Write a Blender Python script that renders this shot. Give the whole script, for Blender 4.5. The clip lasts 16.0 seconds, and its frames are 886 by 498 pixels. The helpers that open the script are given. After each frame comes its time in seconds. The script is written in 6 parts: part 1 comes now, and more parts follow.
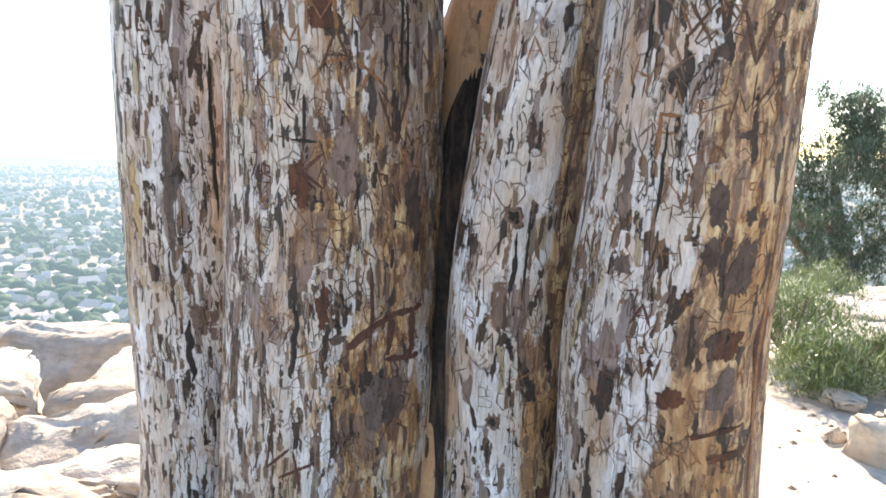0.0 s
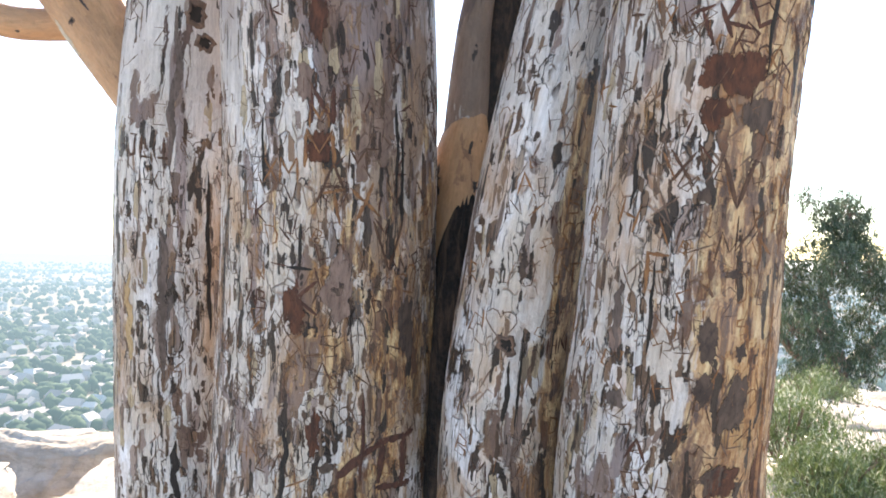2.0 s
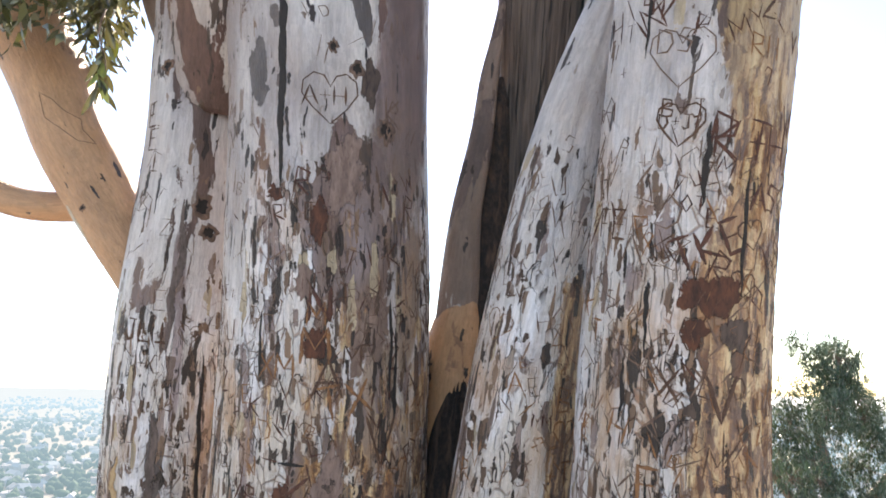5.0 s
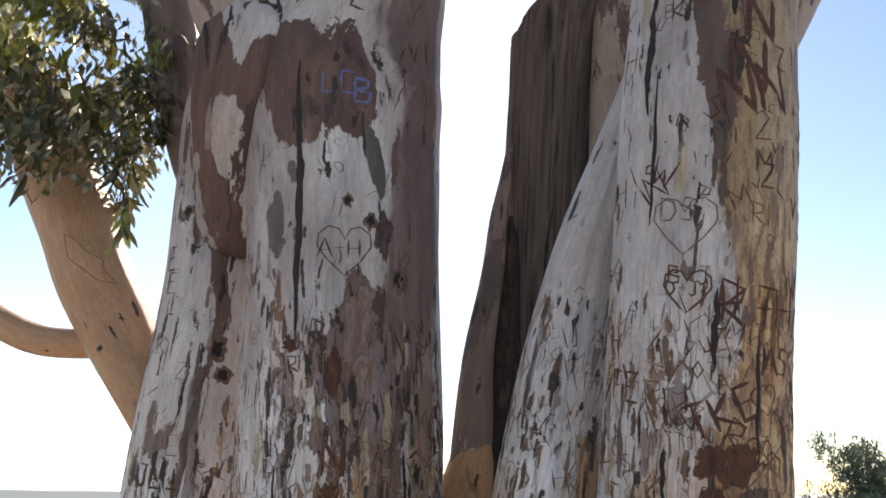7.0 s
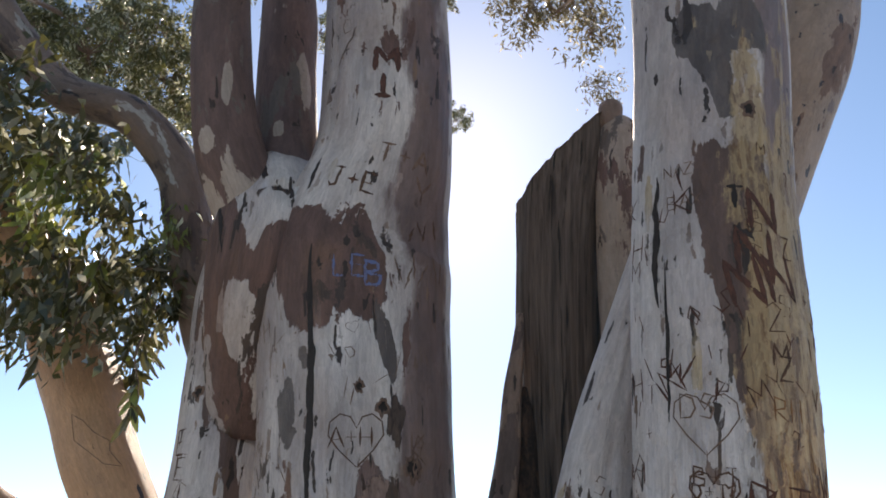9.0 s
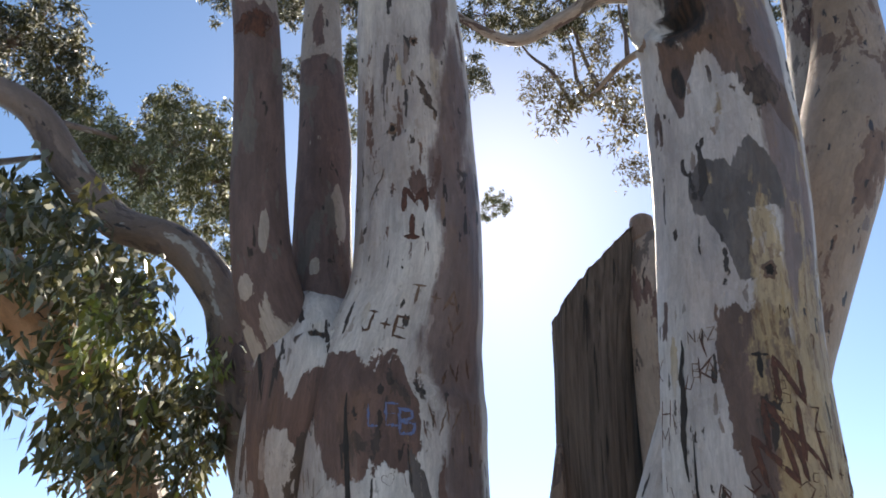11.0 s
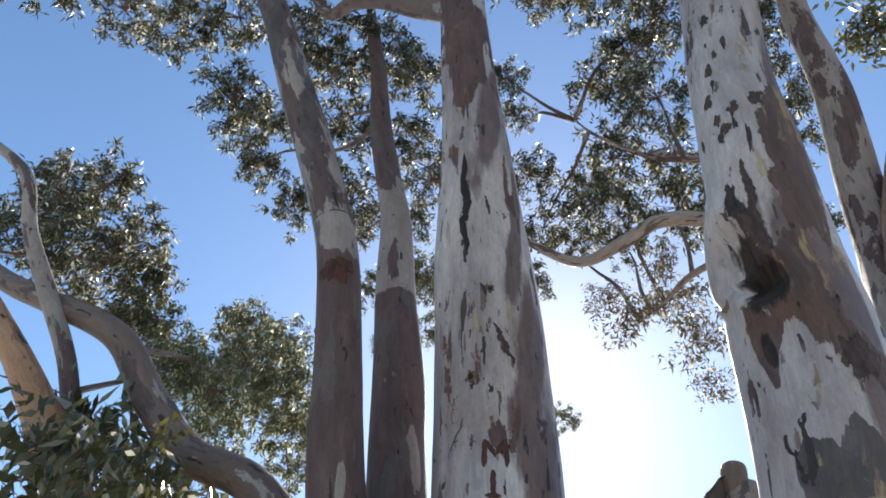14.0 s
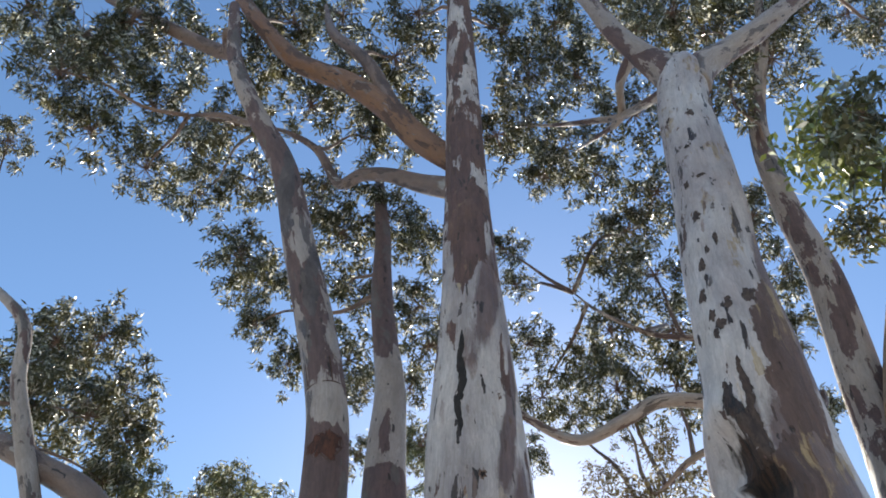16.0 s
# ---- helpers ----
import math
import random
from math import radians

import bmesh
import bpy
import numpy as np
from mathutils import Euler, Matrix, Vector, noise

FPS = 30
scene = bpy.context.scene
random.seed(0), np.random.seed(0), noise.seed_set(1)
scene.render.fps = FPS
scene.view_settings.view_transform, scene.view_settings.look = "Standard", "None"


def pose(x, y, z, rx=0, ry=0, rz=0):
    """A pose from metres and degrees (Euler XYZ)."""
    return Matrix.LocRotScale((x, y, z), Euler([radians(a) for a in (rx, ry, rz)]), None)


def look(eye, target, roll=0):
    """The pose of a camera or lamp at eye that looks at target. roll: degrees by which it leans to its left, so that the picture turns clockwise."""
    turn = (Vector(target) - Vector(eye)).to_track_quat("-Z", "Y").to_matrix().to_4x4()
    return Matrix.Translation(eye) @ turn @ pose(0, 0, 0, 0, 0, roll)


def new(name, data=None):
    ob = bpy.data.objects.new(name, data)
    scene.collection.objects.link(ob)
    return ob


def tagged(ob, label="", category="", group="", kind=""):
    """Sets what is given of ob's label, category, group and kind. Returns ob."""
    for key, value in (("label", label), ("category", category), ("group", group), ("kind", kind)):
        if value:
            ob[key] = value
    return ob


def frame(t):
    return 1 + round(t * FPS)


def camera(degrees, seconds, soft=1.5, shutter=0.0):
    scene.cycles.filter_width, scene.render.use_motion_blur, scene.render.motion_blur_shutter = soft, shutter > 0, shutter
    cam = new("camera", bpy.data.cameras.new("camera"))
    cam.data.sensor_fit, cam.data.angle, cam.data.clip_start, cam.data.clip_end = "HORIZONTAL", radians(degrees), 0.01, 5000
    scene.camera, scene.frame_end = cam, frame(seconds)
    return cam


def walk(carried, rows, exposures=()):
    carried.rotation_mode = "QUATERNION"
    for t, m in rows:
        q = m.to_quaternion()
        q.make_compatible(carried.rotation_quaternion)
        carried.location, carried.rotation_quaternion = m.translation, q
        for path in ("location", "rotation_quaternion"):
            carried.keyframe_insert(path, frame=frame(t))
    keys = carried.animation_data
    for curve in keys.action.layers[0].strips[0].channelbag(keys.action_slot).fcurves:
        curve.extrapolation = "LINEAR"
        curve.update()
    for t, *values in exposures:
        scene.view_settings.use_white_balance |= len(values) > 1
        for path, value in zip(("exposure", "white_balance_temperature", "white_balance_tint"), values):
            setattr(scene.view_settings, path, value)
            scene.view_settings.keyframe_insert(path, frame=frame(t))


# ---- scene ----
cam = camera(63.6, 16.0, soft=1.8)

PATH = [
    (0, (-0.051, 0.059, 1.268), (0.027, 2.04, 1.005), 1.1),
    (0.5, (-0.052, 0.057, 1.283), (0.024, 2.047, 1.096), 1.2),
    (1, (-0.051, 0.055, 1.296), (0.025, 2.05, 1.183), 1.3),
    (1.5, (-0.06, 0.05, 1.306), (0.032, 2.047, 1.268), 1.4),
    (2, (-0.056, 0.045, 1.336), (0.041, 2.042, 1.346), 1.4),
    (2.5, (-0.058, 0.035, 1.356), (0.052, 2.03, 1.428), 1.5),
    (3, (-0.063, 0.021, 1.378), (0.062, 2.012, 1.513), 1.7),
    (3.5, (-0.063, 0.008, 1.404), (0.065, 1.994, 1.599), 1.9),
    (4, (-0.064, -0.001, 1.425), (0.063, 1.978, 1.687), 1.9),
    (4.2, (-0.068, -0.005, 1.431), (0.062, 1.969, 1.725), 1.9),
    (6.3, (-0.07, -0.052, 1.553), (0.013, 1.876, 2.075), 1.0),
    (6.5, (-0.075, -0.06, 1.561), (0.008, 1.859, 2.119), 1.0),
    (7, (-0.073, -0.075, 1.598), (-0.004, 1.821, 2.231), 1.2),
    (7.5, (-0.076, -0.089, 1.631), (-0.016, 1.775, 2.352), 1.2),
    (8, (-0.073, -0.103, 1.67), (-0.027, 1.729, 2.473), 0.9),
    (8.5, (-0.075, -0.113, 1.702), (-0.036, 1.681, 2.585), 0.5),
    (9, (-0.08, -0.125, 1.729), (-0.044, 1.632, 2.684), -0.2),
    (9.2, (-0.08, -0.129, 1.741), (-0.046, 1.614, 2.721), -0.5),
    (11.3, (-0.012, -0.295, 1.955), (-0.138, 1.363, 3.066), -0.2),
    (11.5, (-0.019, -0.299, 1.967), (-0.157, 1.341, 3.103), -0.1),
    (12, (-0.023, -0.306, 1.985), (-0.202, 1.279, 3.191), 0.2),
    (12.5, (-0.05, -0.338, 2.01), (-0.248, 1.196, 3.277), 0.4),
    (13, (-0.07, -0.366, 2.03), (-0.283, 1.108, 3.366), 0.9),
    (13.5, (-0.076, -0.39, 2.057), (-0.305, 1.016, 3.461), 2.2),
    (14, (-0.078, -0.414, 2.084), (-0.311, 0.917, 3.559), 3.5),
    (14.5, (-0.074, -0.436, 2.098), (-0.307, 0.81, 3.646), 4.9),
    (15, (-0.063, -0.439, 2.105), (-0.294, 0.713, 3.723), 6.3),
    (15.5, (-0.062, -0.454, 2.115), (-0.283, 0.609, 3.795), 7.2),
    (16, (-0.065, -0.471, 2.125), (-0.272, 0.507, 3.858), 7.8),
]
walk(cam, [(t, look(eye, target, roll)) for t, eye, target, roll in PATH],
     exposures=[(0, 1.24, 7500, 14), (4.2, 1.32, 7450, 14), (6.3, 0.52, 7800, 17), (9.2, -0.02, 7350, 13), (11.3, 0.0, 6950, 11), (16, 0.22, 6750, 9)])

# ---- world, sun ----
SUN_EL, SUN_AZ = radians(37), radians(1.5)
world = bpy.data.worlds.new("world")
scene.world = world
world.use_nodes = True
sky = world.node_tree.nodes.new("ShaderNodeTexSky")
sky.sky_type = "NISHITA"
sky.sun_disc = False
sky.sun_elevation, sky.sun_rotation = SUN_EL, SUN_AZ
sky.air_density, sky.dust_density, sky.ozone_density = 1.0, 0.22, 1.8
bg = world.node_tree.nodes["Background"]
bg.inputs["Strength"].default_value = 0.2
clear = world.node_tree.nodes.new("ShaderNodeHueSaturation")
clear.inputs["Saturation"].default_value = 1.12
world.node_tree.links.new(sky.outputs[0], clear.inputs["Color"])
world.node_tree.links.new(clear.outputs[0], bg.inputs["Color"])
sun_data = bpy.data.lights.new("sun", "SUN")
sun_data.energy, sun_data.angle, sun_data.color = 5.0, radians(0.55), (1.0, 0.93, 0.82)
sun = new("sun", sun_data)
sun_dir = Vector((math.sin(SUN_AZ) * math.cos(SUN_EL), math.cos(SUN_AZ) * math.cos(SUN_EL), math.sin(SUN_EL)))
sun.matrix_world = look(sun_dir * 30, (0, 0, 0))


# ---- material helpers ----
class Graph:
    """A small helper to wire shader nodes."""

    def __init__(self, name):
        self.mat = bpy.data.materials.new(name)
        self.mat.use_nodes = True
        self.tree = self.mat.node_tree
        self.tree.nodes.clear()
        self.out = self.tree.nodes.new("ShaderNodeOutputMaterial")

    def put(self, socket, value):
        if isinstance(value, bpy.types.NodeSocket):
            self.tree.links.new(value, socket)
        elif value is not None:
            socket.default_value = value

    def node(self, kind, **inputs):
        n = self.tree.nodes.new(kind)
        for k, v in inputs.items():
            self.put(n.inputs[k.replace("_", " ")], v)
        return n

    def math(self, op, a, b=None, clamp=False):
        n = self.tree.nodes.new("ShaderNodeMath")
        n.operation, n.use_clamp = op, clamp
        self.put(n.inputs[0], a)
        self.put(n.inputs[1], b)
        return n.outputs[0]

    def scaled(self, vec, scale, offset=(0, 0, 0)):
        n = self.node("ShaderNodeMapping", Vector=vec, Scale=scale, Location=offset)
        return n.outputs[0]

    def noise(self, vec, scale=1.0, detail=3.0, rough=0.55, warp=0.0):
        n = self.node("ShaderNodeTexNoise", Vector=vec, Scale=scale, Detail=detail, Roughness=rough, Distortion=warp)
        return n.outputs["Fac"]

    def step(self, fac, low, high):
        n = self.node("ShaderNodeMapRange")
        self.put(n.inputs[0], fac)
        self.put(n.inputs[1], low)
        self.put(n.inputs[2], high)
        n.clamp = True
        return n.outputs[0]

    def mix(self, fac, a, b, blend="MIX"):
        n = self.tree.nodes.new("ShaderNodeMix")
        n.data_type, n.blend_type = "RGBA", blend
        self.put(n.inputs[0], fac)
        for s, v in ((n.inputs[6], a), (n.inputs[7], b)):
            self.put(s, v if isinstance(v, bpy.types.NodeSocket) else (*v, 1.0))
        return n.outputs[2]

    def attr(self, name):
        n = self.tree.nodes.new("ShaderNodeAttribute")
        n.attribute_name = name
        return n

    def bump(self, height, strength, distance):
        return self.node("ShaderNodeBump", Height=height, Strength=strength, Distance=distance).outputs[0]

    def principled(self, color, rough, normal=None, **more):
        n = self.node("ShaderNodeBsdfPrincipled")
        self.put(n.inputs["Base Color"], color if isinstance(color, bpy.types.NodeSocket) else (*color, 1.0))
        self.put(n.inputs["Roughness"], rough)
        self.put(n.inputs["Normal"], normal)
        for k, v in more.items():
            self.put(n.inputs[k.replace("_", " ")], v)
        return n

    def finish(self, shader):
        self.tree.links.new(shader.outputs[0], self.out.inputs["Surface"])
        return self.mat


def mottled(g, q):
    return g.noise(g.scaled(q, (16, 16, 6), (9, 9, 2)), 1.0, 5, 0.65)


def bark_material(name, pale, patch, dark, cover=0.5, streak=0.5, upper=None, aged=(0.36, 0.275, 0.275)):
    """Smooth gum bark: a pale skin with peeling patches, and where 'wear' is high, flakes, cuts and stains."""
    g = Graph(name)
    p = g.attr("bark").outputs["Vector"]
    wear = g.attr("wear").outputs["Fac"]
    ochre = g.attr("ochre").outputs["Fac"]
    peel = g.attr("peel").outputs["Fac"]
    grey = g.attr("grey").outputs["Fac"]
    mauve = g.attr("mauve").outputs["Fac"]

    def wobble(v, scale, amount):
        wob = g.node("ShaderNodeTexNoise", Vector=v, Scale=scale, Detail=3.0).outputs["Color"]
        off = g.node("ShaderNodeVectorMath")
        off.operation = "MULTIPLY_ADD"
        g.put(off.inputs[0], wob)
        off.inputs[1].default_value = amount
        g.put(off.inputs[2], v)
        return off.outputs[0]

    q = wobble(wobble(p, 9.0, (0.024, 0.024, 0.14)), 60.0, (0.006, 0.006, 0.075))
    # pale skin: bluish white to cream, fine upright grain
    grain = g.noise(g.scaled(p, (110, 110, 8)), 1.0, 5, 0.7)
    cloud = g.noise(g.scaled(p, (5, 5, 1.5), (3, 1, 7)), 1.0, 4)
    upper = upper or pale
    skin = g.mix(g.step(wear, 0.2, 0.7), upper, pale)
    col = g.mix(g.step(cloud, 0.38, 0.66), skin, tuple(c * k for c, k in zip(pale, (0.84, 0.79, 0.72))))
    rough_skin = g.math("MULTIPLY_ADD", wear, 0.5)
    rough_skin.node.inputs[2].default_value = 0.3
    col = g.mix(g.math("MULTIPLY", g.step(grain, 0.48, 0.80), rough_skin), col, tuple(c * 0.42 for c in upper))
    fleck = g.noise(g.scaled(q, (45, 45, 16), (9, 2, 1)), 1.0, 4, 0.7)
    col = g.mix(g.math("MULTIPLY", g.step(fleck, 0.55, 0.62), g.math("MULTIPLY", rough_skin, 0.7)), col, tuple(c * k for c, k in zip(pale, (0.55, 0.48, 0.43))))
    warm = g.noise(g.scaled(q, (11, 11, 4), (7, 3, 5)), 1.0, 5, 0.65)
    col = g.mix(g.math("MULTIPLY", g.step(warm, 0.40, 0.58), g.math("MULTIPLY", wear, 0.6)), col, (0.54, 0.43, 0.33))
    # an older, pinkish skin with a soft rim
    n0 = g.noise(g.scaled(q, (7, 7, 2.0), (2, 6, 4)), 1.0, 5, 0.62)
    old = g.step(g.math("ADD", n0, g.math("MULTIPLY", mauve, 0.5)), 0.70, 0.80)
    pink = g.mix(g.step(g.noise(g.scaled(q, (30, 30, 5), (5, 9, 1)), 1.0, 4, 0.6), 0.36, 0.64), (0.18, 0.108, 0.097), (0.115, 0.066, 0.057))
    pink = g.mix(g.step(wear, 0.2, 0.8), pink, aged)
    col = g.mix(g.math("MULTIPLY", old, 0.9), col, pink)
    # peeling patches, with ragged edges
    n1 = g.math("ADD", g.noise(g.scaled(q, (8.0, 8.0, 2.4)), 1.0, 6, 0.62, 0.4), peel)
    m1 = g.step(n1, cover, cover + 0.012)
    patch_tone = g.mix(g.step(g.noise(g.scaled(q, (26, 26, 5)), 1.0, 5, 0.65), 0.35, 0.65), patch, tuple(c * 0.62 for c in patch))
    lilac = g.noise(g.scaled(p, (4, 4, 1.6), (8, 2, 2)), 1.0, 2)
    patch_tone = g.mix(g.step(wear, 0.2, 0.8), patch_tone, g.mix(g.step(mottled(g, q), 0.36, 0.62), (0.27, 0.175, 0.135), (0.16, 0.095, 0.072)))
    patch_tone = g.mix(g.math("MULTIPLY", g.step(lilac, 0.48, 0.58), g.step(wear, 0.2, 0.7)), patch_tone, (0.30, 0.235, 0.23))
    col = g.mix(m1, col, patch_tone)
    n10 = g.math("ADD", g.noise(g.scaled(q, (9, 9, 3.0), (6, 1, 3)), 1.0, 6, 0.62, 0.4), grey)
    m3 = g.step(n10, 0.80, 0.812)
    col = g.mix(m3, col, g.mix(g.step(mottled(g, q), 0.36, 0.62), (0.15, 0.117, 0.107), (0.08, 0.06, 0.053)))
    n2 = g.math("ADD", g.noise(g.scaled(q, (8.5, 8.5, 2.4), (11, 5, 2)), 1.0, 6, 0.62, 0.5), g.math("MULTIPLY", peel, 0.15))
    m2 = g.step(g.math("SUBTRACT", n2, g.math("MULTIPLY", wear, 0.03)), cover + 0.07, cover + 0.08)
    col = g.mix(m2, col, g.mix(grain, tuple(c * 1.3 for c in dark), tuple(c * 0.7 for c in dark)))
    # bare ochre wood with red-brown sap stains
    n4 = g.noise(g.scaled(q, (14, 14, 4), (4, 4, 9)), 1.0, 5, 0.65)
    bare = g.step(g.math("ADD", ochre, g.math("MULTIPLY", g.math("SUBTRACT", n4, 0.5), 2.3)), 0.46, 0.60)
    n5 = g.noise(g.scaled(q, (58, 58, 15), (8, 1, 1)), 1.0, 5, 0.65)
    wood = g.mix(g.step(n5, 0.36, 0.54), (0.72, 0.52, 0.28), (0.42, 0.19, 0.065))
    wood = g.mix(g.step(n5, 0.51, 0.60), wood, (0.075, 0.028, 0.016))
    n8 = g.noise(g.scaled(q, (22, 22, 11), (3, 8, 6)), 1.0, 5, 0.65)
    wood = g.mix(g.math("MULTIPLY", g.step(n8, 0.50, 0.60), 0.9), wood, (0.13, 0.048, 0.022))
    wood = g.mix(g.step(wear, 0.15, 0.45), g.mix(g.step(n5, 0.5, 0.62), (0.42, 0.295, 0.16), (0.2, 0.11, 0.055)), wood)
    col = g.mix(g.math("MULTIPLY", bare, 0.9), col, wood)
    # rusty wash and crossing scratches left by knives
    n9 = g.noise(g.scaled(q, (7, 7, 3.4), (12, 3, 9)), 1.0, 5, 0.6)
    rust = g.math("MULTIPLY", g.step(n9, 0.50, 0.66), g.math("MULTIPLY", wear, 0.72))
    col = g.mix(rust, col, (0.44, 0.22, 0.085))
    lines = None
    for k, (sc, off) in enumerate((((22, 22, 12), (3, 1, 2)), ((36, 36, 20), (7, 4, 1)))):
        web = g.node("ShaderNodeTexVoronoi", Vector=g.scaled(p, sc, off), Scale=1.0, Randomness=1.0)
        web.feature = "DISTANCE_TO_EDGE"
        thin = g.math("SUBTRACT", 1.0, g.step(web.outputs["Distance"], 0.012, 0.045))
        thin = g.math("MULTIPLY", thin, g.step(g.noise(g.scaled(p, (15, 15, 11), (off[1], off[2], k)), 1.0, 2), 0.57, 0.61))
        lines = thin if lines is None else g.math("MAXIMUM", lines, thin)
    lines = g.math("MULTIPLY", lines, g.step(wear, 0.3, 0.7))
    col = g.mix(g.math("MULTIPLY", lines, 0.62), col, g.mix(g.step(n9, 0.45, 0.55), (0.16, 0.08, 0.045), (0.27, 0.10, 0.033)))
    # small upright nicks everywhere
    n3 = g.noise(g.scaled(q, (30, 30, 8), (2, 9, 4)), 1.0, 2, 0.5)
    low = g.math("SUBTRACT", 0.69 - 0.03 * streak, g.math("MULTIPLY", wear, 0.062))
    nick = g.step(g.math("SUBTRACT", n3, low), 0.0, 0.012)
    col = g.mix(nick, col, (0.04, 0.025, 0.019))
    # flakes in the worn part: upright shards, some lifted, some missing
    cells = g.node("ShaderNodeTexVoronoi", Vector=g.scaled(q, (48, 48, 12)), Scale=1.0, Randomness=1.0)
    pick = g.node("ShaderNodeSeparateColor", Color=cells.outputs["Color"])
    cells2 = g.node("ShaderNodeTexVoronoi", Vector=g.scaled(q, (95, 95, 26), (5, 2, 8)), Scale=1.0, Randomness=1.0)
    pick2 = g.node("ShaderNodeSeparateColor", Color=cells2.outputs["Color"])
    zone = g.noise(g.scaled(p, (7, 7, 3.2), (1, 2, 3)), 1.0, 3)
    amount = g.math("MULTIPLY", g.math("MULTIPLY", wear, g.step(zone, 0.22, 0.66)), g.math("SUBTRACT", 1.0, g.math("MULTIPLY", bare, 0.55)))
    lost = g.step(g.math("SUBTRACT", pick.outputs[0], g.math("SUBTRACT", 1.0, g.math("MULTIPLY", amount, 0.20))), 0.0, 0.02)
    tone = g.mix(pick.outputs[1], (0.40, 0.30, 0.27), (0.185, 0.115, 0.09))
    tone = g.mix(g.step(pick.outputs[2], 0.62, 0.64), tone, (0.50, 0.38, 0.25))
    tone = g.mix(g.step(pick.outputs[2], 0.90, 0.92), tone, (0.05, 0.03, 0.022))
    tone = g.mix(bare, tone, (0.16, 0.07, 0.038))
    tone = g.mix(g.math("MULTIPLY", g.step(grain, 0.45, 0.7), 0.6), tone, (0.12, 0.085, 0.07))
    col = g.mix(lost, col, tone)
    chip = g.step(g.math("SUBTRACT", pick2.outputs[0], g.math("SUBTRACT", 1.0, g.math("MULTIPLY", amount, 0.22))), 0.0, 0.02)
    col = g.mix(chip, col, g.mix(pick2.outputs[1], (0.26, 0.155, 0.10), (0.055, 0.028, 0.018)))
    n6 = g.noise(g.scaled(q, (9, 9, 5.5), (6, 7, 3)), 1.0, 5, 0.65)
    stain = g.math("MULTIPLY", g.step(n6, 0.66, 0.72), g.step(wear, 0.2, 0.6))
    col = g.mix(stain, col, (0.075, 0.03, 0.021))
    pit = g.attr("pit").outputs["Fac"]
    torn = g.step(g.math("ADD", pit, g.math("MULTIPLY", g.math("SUBTRACT", n4, 0.5), 1.2)), 0.48, 0.60)
    torn_tone = g.mix(g.step(n5, 0.40, 0.58), (0.075, 0.038, 0.023), (0.016, 0.011, 0.009))
    col = g.mix(torn, col, torn_tone)
    # dark seams round some of the shards
    seam = g.node("ShaderNodeTexVoronoi", Vector=g.scaled(q, (48, 48, 12)), Scale=1.0, Randomness=1.0)
    seam.feature = "DISTANCE_TO_EDGE"
    line = g.math("SUBTRACT", 1.0, g.step(seam.outputs["Distance"], 0.012, 0.045))
    line = g.math("MULTIPLY", g.math("MULTIPLY", line, g.step(amount, 0.15, 0.6)), g.step(g.noise(g.scaled(q, (20, 20, 12), (1, 6, 8)), 1.0, 2), 0.54, 0.60))
    col = g.mix(line, col, (0.04, 0.025, 0.02))
    # thin upright splits
    n7 = g.noise(g.scaled(q, (34, 34, 2.6), (0, 3, 5)), 1.0, 2, 0.5)
    split = g.math("SUBTRACT", 1.0, g.step(g.math("ABSOLUTE", g.math("SUBTRACT", n7, 0.5)), 0.003, 0.014))
    split = g.math("MULTIPLY", g.math("MULTIPLY", split, g.step(amount, 0.15, 0.5)), g.step(g.noise(g.scaled(p, (9, 9, 4), (4, 1, 8)), 1.0, 2), 0.46, 0.54))
    col = g.mix(split, col, (0.03, 0.019, 0.015))
    fine = g.noise(g.scaled(q, (120, 120, 34), (2, 2, 2)), 1.0, 6, 0.75)
    mottle = g.noise(g.scaled(q, (18, 18, 7), (4, 8, 2)), 1.0, 6, 0.7)
    tone2 = g.math("MULTIPLY", g.node("ShaderNodeMapRange", Value=fine, From_Min=0.3, From_Max=0.7, To_Min=0.76, To_Max=1.12).outputs[0],
                   g.node("ShaderNodeMapRange", Value=mottle, From_Min=0.3, From_Max=0.7, To_Min=0.76, To_Max=1.14).outputs[0])
    mul = g.node("ShaderNodeVectorMath")
    mul.operation = "SCALE"
    g.put(mul.inputs[0], col)
    g.put(mul.inputs["Scale"], tone2)
    col = mul.outputs[0]
    height = g.math("ADD", g.math("MULTIPLY", grain, 0.3), g.math("MULTIPLY", fine, 0.5))
    height = g.math("ADD", height, g.math("MULTIPLY", fleck, 0.35))
    height = g.math("SUBTRACT", height, g.math("MULTIPLY", m1, 0.22))
    height = g.math("SUBTRACT", height, g.math("MULTIPLY", g.math("MAXIMUM", lost, chip), 0.8))
    height = g.math("SUBTRACT", height, g.math("MAXIMUM", split, line))
    height = g.math("SUBTRACT", height, g.math("MULTIPLY", g.math("MAXIMUM", nick, lines), 0.45))
    normal = g.bump(height, 1.0, 0.008)
    return g.finish(g.principled(col, g.mix(m1, (0.5, 0.5, 0.5), (0.7, 0.7, 0.7)), normal))


